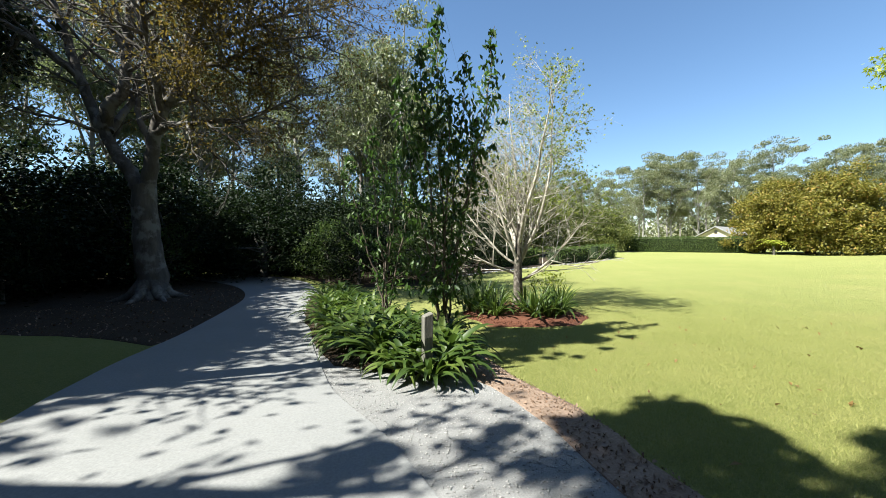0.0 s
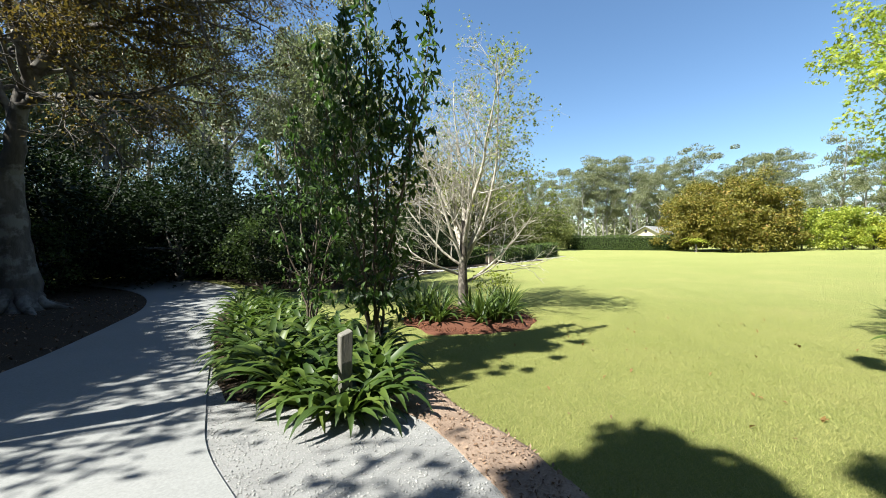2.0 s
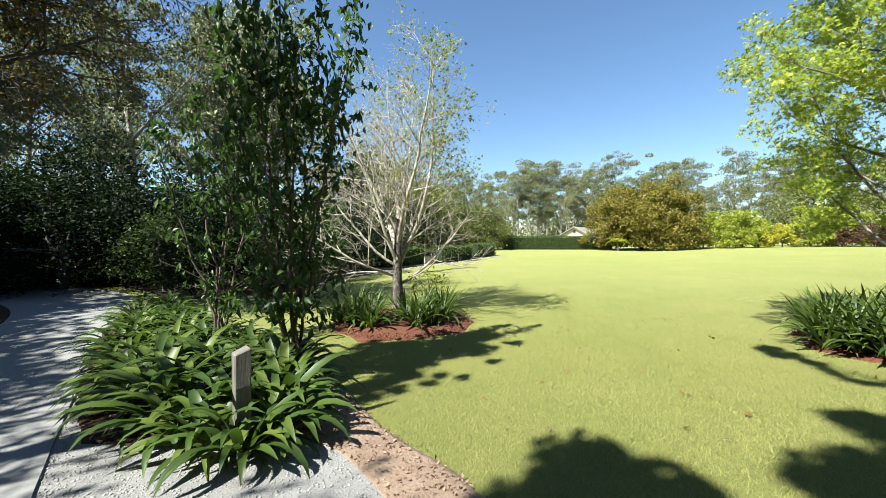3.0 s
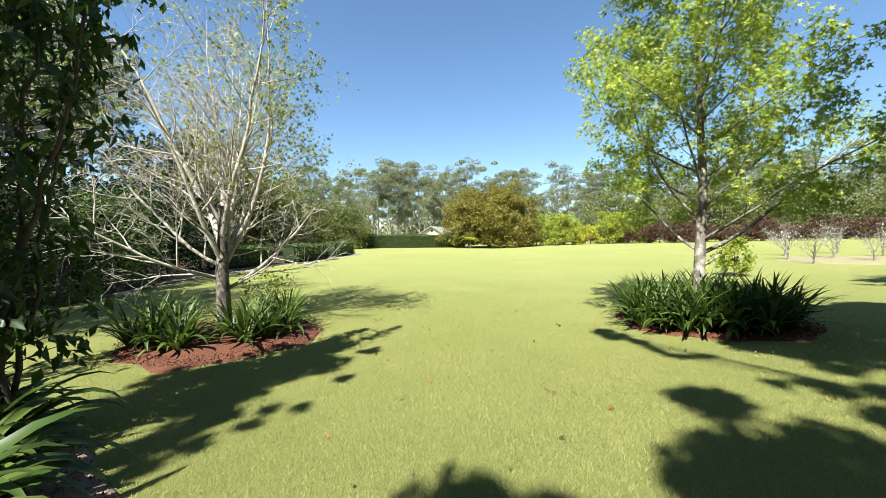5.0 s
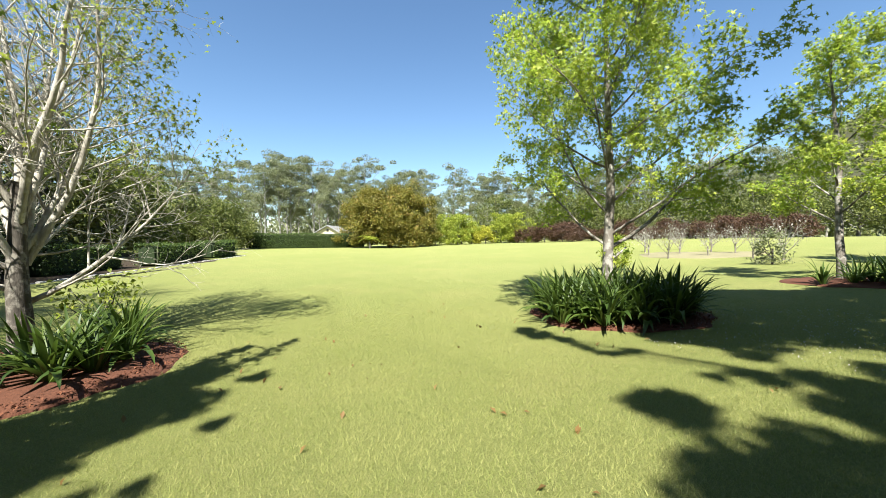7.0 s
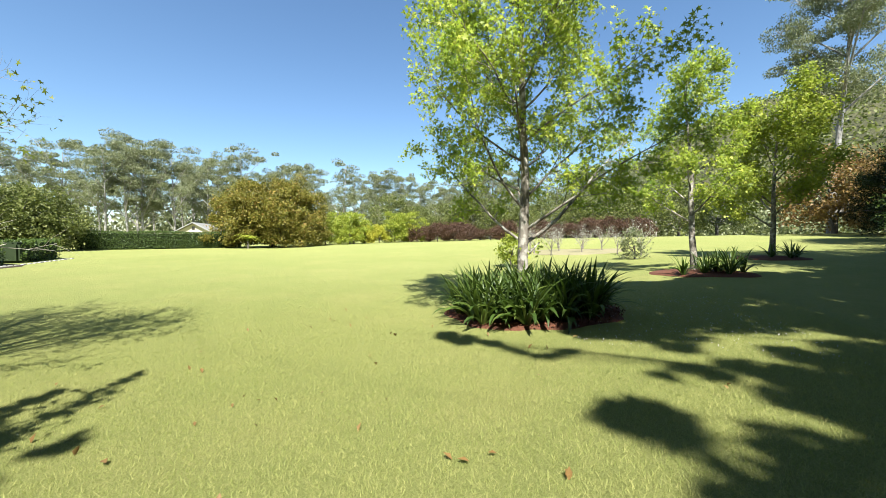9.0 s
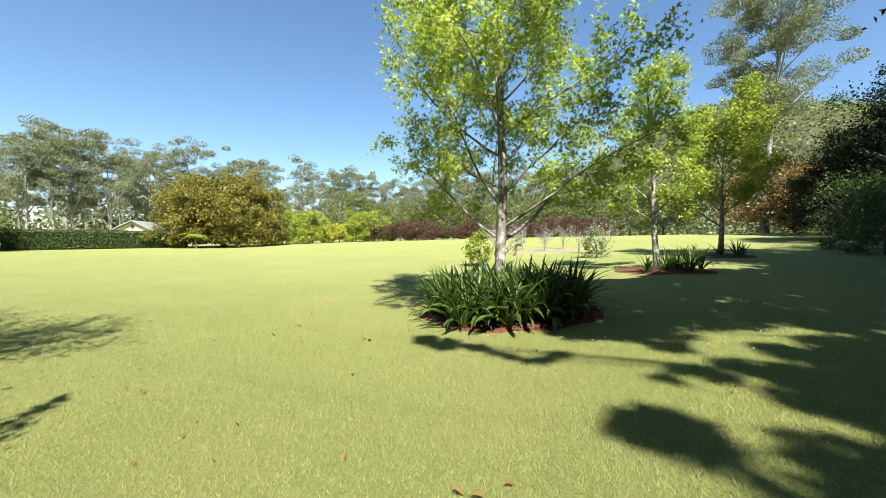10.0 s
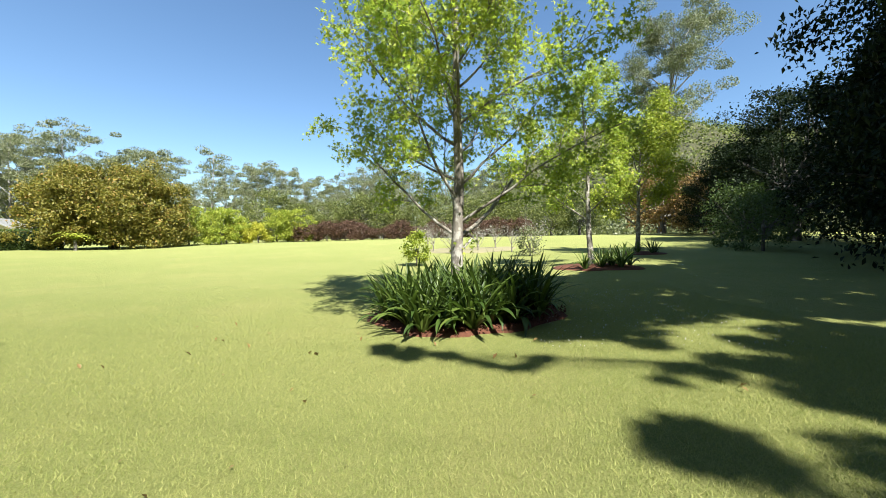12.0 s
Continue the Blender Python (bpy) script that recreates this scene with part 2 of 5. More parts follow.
def leaves(points, size, rng, spread=0.0, width=0.5, droop=0.0, up=0.6, vary=0.35):
    """Folded leaf blades, four corners and two faces each, at the points."""
    n = len(points)
    p = points + rng.normal(0, 1, (n, 3)) * spread
    axis = rng.normal(0, 1, (n, 3))
    axis[:, 2] -= droop
    axis /= np.linalg.norm(axis, axis=1)[:, None] + 1e-9
    nor = rng.normal(0, 1, (n, 3)) * (1 - up)
    nor[:, 2] += up
    side = np.cross(axis, nor)
    side /= np.linalg.norm(side, axis=1)[:, None] + 1e-9
    nor = np.cross(side, axis)
    s = size * (1 + rng.uniform(-vary, vary, n))[:, None]
    v = np.empty((n, 4, 3))
    v[:, 0] = p - axis * s * 0.5
    v[:, 2] = p + axis * s * 0.5 - nor * s * 0.08
    v[:, 1] = p + side * s * width * 0.5 + nor * s * 0.12
    v[:, 3] = p - side * s * width * 0.5 + nor * s * 0.12
    b = np.arange(n)[:, None] * 4
    f = np.concatenate([b + np.array([[0, 1, 2]]), b + np.array([[0, 2, 3]])])
    return v.reshape(-1, 3), f


def lobed(points, size, rng, spread=0.0, droop=0.5, up=0.5, vary=0.35):
    """Five-lobed leaves: a fan of tips and notches round the stalk's end."""
    n = len(points)
    p = points + rng.normal(0, 1, (n, 3)) * spread
    axis = rng.normal(0, 1, (n, 3))
    axis[:, 2] -= droop
    axis /= np.linalg.norm(axis, axis=1)[:, None] + 1e-9
    nor = rng.normal(0, 1, (n, 3)) * (1 - up)
    nor[:, 2] += up
    side = np.cross(axis, nor)
    side /= np.linalg.norm(side, axis=1)[:, None] + 1e-9
    nor = np.cross(side, axis)
    s = (size * (1 + rng.uniform(-vary, vary, n)))[:, None]
    turn = np.radians([-118, -88, -60, -34, 0, 34, 60, 88, 118])
    reach = np.array([0.42, 0.2, 0.6, 0.26, 0.72, 0.26, 0.6, 0.2, 0.42])
    v = np.empty((n, 10, 3))
    v[:, 0] = p
    for k, (a, r) in enumerate(zip(turn, reach)):
        v[:, k + 1] = p + (axis * math.cos(a) + side * math.sin(a)) * s * r - nor * s * r * (0.25 if r > 0.3 else 0.05)
    f = np.array([[0, k + 1, k + 2] for k in range(8)])
    return v.reshape(-1, 3), (f[None] + np.arange(n)[:, None, None] * 10).reshape(-1, 3)


def grow(rng, p, d, length, r, level, spec, out, anchors):
    """One branch and, from it, its side branches. spec: a list of levels."""
    s = spec[level]
    n = s.get("n", 6)
    step = length / n
    pts, rad = [np.array(p, float)], [r]
    d = unit(np.array(d, float))
    end = s.get("end", 0.25)
    for i in range(n):
        d = unit(d + rng.normal(0, s.get("wander", 0.12), 3) + np.array([0, 0, s.get("up", 0.05)]))
        pts.append(pts[-1] + d * step)
        rad.append(r * (1 - (1 - end) * ((i + 1) / n) ** s.get("taper", 1.0)))
    pts, rad = np.array(pts), np.array(rad)
    out.append((pts, rad, s.get("sides", 5)))
    if s.get("leaf", 0):
        k = rng.poisson(s["leaf"] * length)
        u = rng.uniform(s.get("leaf_from", 0.2), 1.0, k) * n
        i = np.minimum(u.astype(int), n - 1)
        anchors.append(pts[i] + (pts[i + 1] - pts[i]) * (u - i)[:, None])
    sprout(rng, pts, rad, level, spec, out, anchors)


def sprout(rng, pts, rad, level, spec, out, anchors, count=None):
    """Side branches along a branch."""
    if level + 1 >= len(spec):
        return
    s, c, n = spec[level], spec[level + 1], len(pts) - 1
    kids = s.get("kids", 6) if count is None else count
    for j in range(kids):
        u = s.get("from", 0.3) + (s.get("to", 1.0) - s.get("from", 0.3)) * (j + rng.uniform(0.1, 0.9)) / kids
        i = min(int(u * n), n - 1)
        at = pts[i] + (pts[i + 1] - pts[i]) * (u * n - i)
        t = unit(pts[i + 1] - pts[i])
        a = j * 2.4 + rng.uniform(-0.5, 0.5)
        ref = np.array([0, 0, 1.0]) if abs(t[2]) < 0.9 else np.array([1.0, 0, 0])
        e1 = unit(np.cross(t, ref))
        e2 = np.cross(t, e1)
        ang = radians(c.get("angle", 50) + rng.uniform(-1, 1) * c.get("jitter", 12))
        nd = t * math.cos(ang) + (e1 * math.cos(a) + e2 * math.sin(a)) * math.sin(ang)
        shape = 1 - c.get("shrink", 0.5) * u
        ln = c["len"] * shape * rng.uniform(0.75, 1.2)
        grow(rng, at, nd, ln, min(rad[i] * 0.75, c["r"] * shape), level + 1, spec, out, anchors)


def grown_tree(name, x, y, label, seed, spec, height, r, bark_mat, leaf_mat, leaf_size, group="", spread=0.08, droop=0.4, width=0.6,
               lean=(0, 0, 1), rz=0.0, extra=(), category="tree", thin=None, lobes=False, limb_mat=None):
    rng = np.random.default_rng(seed)
    ob = thing(name, x, y, label, category, group, rz=rz)
    out, anchors = [], []
    grow(rng, (0, 0, -0.1), lean, height, r, 0, spec, out, anchors)
    for start, way, length, rr, level in extra:
        grow(rng, start, way, length, rr, level, spec, out, anchors)
    flare = out[0][1]
    flare[0] *= 1.35
    if limb_mat:
        v, f = tubes(out[1:])
        part_of("branchwork", mesh_of("branchwork", v, f, limb_mat, True), ob, "pale bare limbs and twigs")
    v, f = tubes(out[:1] if limb_mat else out)
    part_of("trunk", mesh_of("trunk", v, f, bark_mat, True), ob)
    pts = np.concatenate(anchors)
    if thin is not None:
        pts = pts[thin(pts, rng)]
    v, f = lobed(pts, leaf_size, rng, spread, droop) if lobes else leaves(pts, leaf_size, rng, spread, width, droop)
    part_of("crown", mesh_of("crown", v, f, leaf_mat), ob)
    return ob


def lumps(rng, count, size, low=-0.35, flat=1.0):
    """Centres of leaf clumps over the outside of a rounded crown of the given half-sizes."""
    d = rng.normal(0, 1, (count * 3, 3))
    d /= np.linalg.norm(d, axis=1)[:, None]
    d = d[d[:, 2] > low][:count]
    k = rng.uniform(0.68, 1.0, len(d)) ** 0.6
    return d * k[:, None] * np.array(size), d


def bushy(name, x, y, label, seed, half, leaf_mat, leaf_size, clumps=60, per=60, clump_r=0.3, trunk_r=0.12, bark_mat=None, base=0.3,
          category="shrub", group="", low=-0.5, rz=0.0, limbs=6, uneven=0.15, width=0.55, tight=0.55, core=0):
    """A rounded tree or shrub: short trunk, limbs and a crown of leaf clumps with gaps."""
    rng = np.random.default_rng(seed)
    ob = thing(name, x, y, label, category, group, rz=rz)
    centres, ways = lumps(rng, clumps, half, low)
    centres *= 1 + rng.normal(0, uneven, len(centres))[:, None] * 0.6
    mid = np.array([0, 0, base + half[2] * (1.0 if low < -0.8 else -low)])
    centres = centres + mid
    centres[:, 2] = np.maximum(centres[:, 2], 0.12)
    rr = clump_r * rng.uniform(0.6, 1.35, len(centres))
    idx = np.repeat(np.arange(len(centres)), per)
    off = rng.normal(0, tight, (len(idx), 3)) * np.array([1, 1, 0.75])
    pts = centres[idx] + off * rr[idx][:, None]
    pts[:, 2] = np.maximum(pts[:, 2], 0.04)
    out = []
    top = np.array([0, 0, mid[2]])
    out.append((np.array([[0, 0, -0.15], top * 0.5, top]), np.array([trunk_r * 1.3, trunk_r, trunk_r * 0.7]), 8))
    for i in rng.choice(len(centres), min(limbs, len(centres)), replace=False):
        a = top * rng.uniform(0.3, 0.95)
        m = (a + centres[i]) / 2 + rng.normal(0, 0.08, 3) * half[0]
        out.append((np.array([a, m, centres[i]]), np.array([0.5, 0.32, 0.1]) * trunk_r, 5))
    v, f = tubes(out)
    part_of("trunk", mesh_of("trunk", v, f, bark_mat or M_BARK_DARK, True), ob)
    v, f = leaves(pts, leaf_size, rng, 0, width, 0.2)
    if core:
        d = rng.normal(0, 1, (core, 3))
        d *= (rng.uniform(0.3, 0.8, core) / np.linalg.norm(d, axis=1))[:, None]
        inner = d * np.array(half) + mid
        v2, f2 = leaves(inner[inner[:, 2] > 0.4], leaf_size * 1.7, rng, 0, 0.7, 0.2)
        v, f = np.concatenate([v, v2]), np.concatenate([f, f2 + len(v)])
    part_of("crown", mesh_of("crown", v, f, leaf_mat), ob)
    return ob


def gum(name, x, y, label, seed, height, leaf_mat=None, group="", spread=0.22, leaf_size=0.36, per=46, bare=0.4, category="tree", limbs=9, clumps=5, clump_r=0.05):
    """A tall gum: pale bole that forks into steep limbs, whose twigs end in rounded, flat-bottomed leaf clumps with sky between."""
    rng = np.random.default_rng(seed)
    ob = thing(name, x, y, label, category, group)
    out, tufts = [], []
    r = height * 0.0125
    zs = np.linspace(-0.2, height * 0.9, 9)
    lean = rng.normal(0, 0.02, 2)
    bole = np.stack([lean[0] * zs + np.sin(zs / height * 4 + seed) * 0.014 * height, lean[1] * zs + np.cos(zs / height * 3 + seed) * 0.014 * height, zs], 1)
    out.append((bole, r * (1 - 0.85 * np.linspace(0, 1, 9)), 7))
    for i in range(limbs):
        u = bare + (0.92 - bare) * (i + rng.uniform(0, 0.8)) / limbs
        z = u * height * 0.9
        at = np.array([np.interp(z, zs, bole[:, k]) for k in range(3)])
        a = i * 2.4 + rng.uniform(-0.5, 0.5)
        ln = height * spread * (1.25 - 0.8 * u) * rng.uniform(0.75, 1.25)
        flat = np.array([math.cos(a), math.sin(a), 0.0])
        p1 = at + (flat * 0.45 + np.array([0, 0, 0.5])) * ln
        p2 = p1 + (flat * 0.55 + np.array([0, 0, 0.55])) * ln
        out.append((np.array(smooth_line([tuple(at), tuple(p1), tuple(p2)], 3)), r * np.linspace(0.5, 0.1, 7) * (1.25 - u), 5))
        for k in range(clumps):
            s = p1 + (p2 - p1) * rng.uniform(-0.3, 1.0)
            c = s + (rng.normal(0, 1, 3) * np.array([0.3, 0.3, 0.2]) + np.array([0, 0, 0.15])) * ln * 0.75
            out.append((np.array([s, (s + c) / 2, c]), r * np.array([0.1, 0.07, 0.03]), 3))
            tufts.append((c, height * clump_r * rng.uniform(0.6, 1.3)))
    idx = np.repeat(np.arange(len(tufts)), per)
    o = rng.normal(0, 1, (len(idx), 3))
    o *= (rng.uniform(0.35, 1.0, len(idx)) ** 0.5 / np.linalg.norm(o, axis=1))[:, None]
    o[:, 2] = np.maximum(o[:, 2] * 0.62, -0.22) + rng.normal(0, 0.06, len(o))
    pts = np.array([c for c, _ in tufts])[idx] + o * np.array([w for _, w in tufts])[idx][:, None]
    v, f = tubes(out)
    part_of("trunk", mesh_of("trunk", v, f, M_BARK_GUM, True), ob)
    v, f = leaves(pts, leaf_size, rng, 0, 0.42, 1.0, 0.3)
    part_of("crown", mesh_of("crown", v, f, leaf_mat or M_LEAF_GUM), ob)
    return ob


def ribbon(name, rows, lift, thick, mat, label, category, kind="structure"):
    """A slab over the ground between left and right edges, in rows of (left, right)."""
    bm = bmesh.new()
    cols = 9
    top = []
    for (lx, ly), (rx, ry) in rows:
        line = []
        for i in range(cols):
            u = i / (cols - 1)
            x, y = lx + (rx - lx) * u, ly + (ry - ly) * u
            line.append(bm.verts.new((x, y, land(x, y) + lift)))
        top.append(line)
    for a, b in zip(top, top[1:]):
        for i in range(cols - 1):
            bm.faces.new((a[i], a[i + 1], b[i + 1], b[i]))
    bmesh.ops.recalc_face_normals(bm, faces=bm.faces)
    edge = [e for e in bm.edges if e.is_boundary]
    ext = bmesh.ops.extrude_edge_only(bm, edges=edge)["geom"]
    for v in ext:
        if isinstance(v, bmesh.types.BMVert):
            v.co.z -= thick
    me = bpy.data.meshes.new(name)
    bm.to_mesh(me)
    bm.free()
    me.materials.append(mat)
    for p in me.polygons:
        p.use_smooth = p.normal.z > 0.8
    return tagged(new(name, me), label, category, kind=kind)


def smooth_line(points, steps):
    """A smooth line through the points."""
    pts = [Vector(p) for p in points]
    pts = [pts[0] * 2 - pts[1]] + pts + [pts[-1] * 2 - pts[-2]]
    out = []
    for a, b, c, d in zip(pts, pts[1:], pts[2:], pts[3:]):
        for i in range(steps):
            t = i / steps
            out.append(tuple(0.5 * ((2 * b) + (c - a) * t + (2 * a - 5 * b + 4 * c - d) * t * t + (3 * b - a - 3 * c + d) * t ** 3)))
    out.append(tuple(pts[-2]))
    return out


def blob(name, outline, lift, mound, mat, label, category, wobble=0.06, seed=1, kind="structure"):
    """A bed on the ground with an uneven edge, a little higher in the middle."""
    line = smooth_line([*outline, outline[0]], 6)[:-1]
    cx, cy = sum(p[0] for p in line) / len(line), sum(p[1] for p in line) / len(line)
    rings, verts = [1.0, 0.96, 0.86, 0.7, 0.5, 0.3, 0.12], []
    for k, s in enumerate(rings):
        for i, (x, y) in enumerate(line):
            w = 1 + wobble * noise.noise((x * 2.1, y * 2.1, seed)) * (1.0 if k < 2 else 0.4)
            px, py = cx + (x - cx) * s * w, cy + (y - cy) * s * w
            h = lift + mound * (1 - s * s) + (0.02 * noise.noise((px * 3, py * 3, seed)) * mound * 8 if k > 1 else 0)
            verts.append((px, py, land(px, py) + (h if k else -0.03)))
    n = len(line)
    faces = [(k * n + i, k * n + (i + 1) % n, (k + 1) * n + (i + 1) % n, (k + 1) * n + i) for k in range(len(rings) - 1) for i in range(n)]
    verts.append((cx, cy, land(cx, cy) + lift + mound))
    caps = [((len(rings) - 1) * n + i, (len(rings) - 1) * n + (i + 1) % n, len(verts) - 1) for i in range(n)]
    me = mesh_of(name, verts, [np.array(faces), np.array(caps)], mat, True)
    return tagged(new(name, me), label, category, kind=kind), line


def inside(line, x, y):
    hit = False
    for (x0, y0), (x1, y1) in zip(line, line[1:] + line[:1]):
        if (y0 > y) != (y1 > y) and x < (x1 - x0) * (y - y0) / (y1 - y0) + x0:
            hit = not hit
    return hit


# ---- ground ----
def build_ground():
    n = 231
    u = np.linspace(-1, 1, n)
    xs = np.sinh(u * 5.6) / np.sinh(5.6) * 1800 + 3
    ys = np.sinh(u * 5.6) / np.sinh(5.6) * 1800 + 5
    verts = [(x, y, land(x, y)) for y in ys for x in xs]
    i, j = np.meshgrid(np.arange(n - 1), np.arange(n - 1), indexing="ij")
    f = np.stack([i * n + j, i * n + j + 1, (i + 1) * n + j + 1, (i + 1) * n + j], -1).reshape(-1, 4)
    tagged(new("ground", mesh_of("ground", verts, f, M_LAWN, True)), "mown sunlit lawn grass rising to the far trees", "ground", kind="structure")


build_ground()
DRIVE_R = [(1.6, -2.5), (0.75, 0.8), (-0.05, 2.28), (-0.49, 3.05), (-1.15, 4.0), (-1.6, 4.95), (-2.45, 6.95), (-3.2, 9.1), (-4.0, 11.6), (-4.6, 13.8), (-6.0, 16.5), (-8.5, 19.0), (-12.0, 21.0)]
DRIVE_L = [(-2.6, -3.5), (-3.2, 0.6), (-3.55, 2.2), (-3.82, 3.19), (-4.05, 3.75), (-4.24, 4.25), (-4.76, 5.64), (-5.33, 7.73), (-5.9, 10.2), (-6.5, 12.2), (-7.8, 14.4), (-9.8, 16.4), (-12.8, 18.2)]
ROAD_L, ROAD_R = smooth_line(DRIVE_L, 5), smooth_line(DRIVE_R, 5)
ribbon("driveway", list(zip(ROAD_L, ROAD_R)), 0.035, 0.14, M_CONCRETE, "smooth pale concrete driveway curving between lawn and garden", "driveway")
GRAVEL = [(1.1, -1.5), (0.3, 0.9), (-0.4, 2.28), (-0.85, 3.05), (-1.5, 4.0), (-1.95, 4.95), (-2.8, 6.9), (-2.2, 7.1), (-1.2, 5.9), (0.1, 5.1), (0.65, 4.6), (0.9, 4.1), (1.05, 3.3), (1.35, 2.2), (1.9, 0.6)]
gravel_ob, GRAVEL_LINE = blob("gravel", GRAVEL, 0.012, 0.004, M_GRAVEL, "pale grey crushed gravel beside the driveway", "gravel", 0.02, 3)
MULCH = [(0.95, 3.2), (0.55, 4.4), (0.1, 5.0), (-0.2, 5.8), (0.1, 6.5), (0.5, 6.5), (0.72, 5.7), (1.0, 4.6), (1.35, 3.75), (1.55, 2.6), (1.85, 1.2), (1.4, 1.2), (1.15, 2.2)]
mulch_ob, MULCH_LINE = blob("mulch_strip", MULCH, 0.020, 0.01, M_MULCH, "reddish brown bark mulch between gravel and lawn", "mulch", 0.14, 5)
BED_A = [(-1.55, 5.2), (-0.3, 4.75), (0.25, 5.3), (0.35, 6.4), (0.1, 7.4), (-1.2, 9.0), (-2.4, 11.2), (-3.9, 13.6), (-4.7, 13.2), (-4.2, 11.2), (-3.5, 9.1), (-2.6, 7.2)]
bed_a, BED_A_LINE = blob("garden_bed", BED_A, 0.026, 0.05, M_LITTER_SHADED, "garden bed along the driveway under strap-leaved plants, shade put into its colour", "garden bed", 0.04, 7)
BED_B = [(0.5, 9.5), (1.0, 8.45), (2.1, 8.2), (3.2, 8.6), (3.65, 9.4), (3.5, 10.3), (2.6, 11.4), (1.3, 11.3), (0.6, 10.5)]
bed_b, BED_B_LINE = blob("tree_bed", BED_B, 0.015, 0.12, M_SOIL, "red soil bed under the half-bare tree", "garden bed", 0.12, 9)
BED_C = [(8.0, 4.7), (8.3, 3.6), (9.2, 3.05), (10.4, 3.4), (11.0, 4.6), (10.8, 5.9), (9.9, 6.5), (8.9, 6.2), (8.2, 5.5)]
bed_c, BED_C_LINE = blob("tree_bed", BED_C, 0.015, 0.12, M_SOIL, "red soil bed under the fresh green tree", "garden bed", 0.12, 11)
BED_D = [(14.6, 0.9), (14.9, -0.9), (16.0, -1.2), (17.0, -0.4), (17.0, 1.0), (15.8, 1.7)]
blob("tree_bed", BED_D, 0.015, 0.1, M_SOIL, "red soil bed under a young green tree", "garden bed", 0.05, 13)
BED_E = [(21.2, -3.6), (21.6, -5.2), (22.8, -5.5), (23.8, -4.6), (23.6, -3.2), (22.2, -2.8)]
blob("tree_bed", BED_E, 0.015, 0.1, M_SOIL, "red soil bed under a yellow-green tree", "garden bed", 0.05, 15)
# This darkened litter sheet also stands for the shade on the ground here.
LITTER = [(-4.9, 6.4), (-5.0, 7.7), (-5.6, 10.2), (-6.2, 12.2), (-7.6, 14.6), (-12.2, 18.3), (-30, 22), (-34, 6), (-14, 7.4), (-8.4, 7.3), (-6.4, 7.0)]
blob("leaf_litter", LITTER, 0.012, 0.02, M_LITTER_SHADED, "brown leaf litter on bare earth under the old tree, darkened for shade", "leaf litter", 0.03, 17)
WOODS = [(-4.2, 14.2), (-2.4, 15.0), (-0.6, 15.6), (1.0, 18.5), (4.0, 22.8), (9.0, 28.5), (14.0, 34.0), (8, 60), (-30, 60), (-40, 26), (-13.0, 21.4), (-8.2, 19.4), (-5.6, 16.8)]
blob("woodland_floor", WOODS, 0.015, 0.02, M_LITTER_SHADED, "woodland floor with leaf litter, shade put into its colour", "woodland floor", 0.01, 19)

ORCHARD = [(27.8, 6.6), (27.9, 3.5), (29.0, 1.2), (33.0, 0.8), (34.0, 3.0), (33.5, 6.5), (30.5, 7.6)]
blob("orchard_bed", ORCHARD, 0.02, 0.03, M_DRY, "bare tan earth under the blossom shrubs", "garden bed", 0.08, 21)

# ---- the trees on the lawn ----
LEADER = [dict(n=12, wander=0.04, up=0.08, kids=30, to=0.98, end=0.1, sides=10),
          dict(len=3.55, r=0.036, angle=58, jitter=9, shrink=0.6, n=8, wander=0.08, up=0.05, kids=10, sides=5, end=0.2, leaf=3, leaf_from=0.6),
          dict(len=1.05, r=0.012, angle=45, jitter=18, shrink=0.45, n=4, wander=0.14, up=0.05, kids=4, sides=3, end=0.3, leaf=11, leaf_from=0.3),
          dict(len=0.42, r=0.006, angle=48, jitter=20, shrink=0.3, n=3, wander=0.2, up=0.0, sides=3, end=0.4, leaf=100, leaf_from=0.05)]
LEADER[0]["from"] = 0.17
LEADER[1]["from"] = 0.22
grown_tree("maple_tree", 9.6, 4.9, "young tree in fresh yellow-green leaf with pale blotched trunk", 5, LEADER, 7.9, 0.12, M_BARK_PALE, M_LEAF_MAPLE, 0.085,
           "lawn trees", spread=0.07, droop=0.5, lobes=True, extra=[((0, 0, 1.35), (0.55, -0.75, 0.45), 4.2, 0.045, 1), ((0, 0, 1.1), (0.1, -0.7, 0.7), 0.5, 0.05, 3)])
BARE = [dict(n=7, wander=0.04, up=0.1, kids=9, to=1.0, end=0.5, sides=10),
        dict(len=4.3, r=0.058, angle=31, jitter=12, shrink=0.05, n=10, wander=0.06, up=0.07, kids=12, sides=6, end=0.12, to=0.97),
        dict(len=1.9, r=0.02, angle=50, jitter=15, shrink=0.55, n=6, wander=0.1, up=0.06, kids=7, sides=4, end=0.25, leaf=1, leaf_from=0.6),
        dict(len=0.65, r=0.008, angle=42, jitter=18, shrink=0.3, n=4, wander=0.16, up=0.05, kids=4, sides=3, end=0.4, leaf=2, leaf_from=0.4),
        dict(len=0.3, r=0.0045, angle=42, jitter=18, shrink=0.3, n=3, wander=0.16, up=0.05, sides=3, end=0.5, leaf=12, leaf_from=0.3)]
BARE[0]["from"] = 0.45
BARE[1]["from"] = 0.1
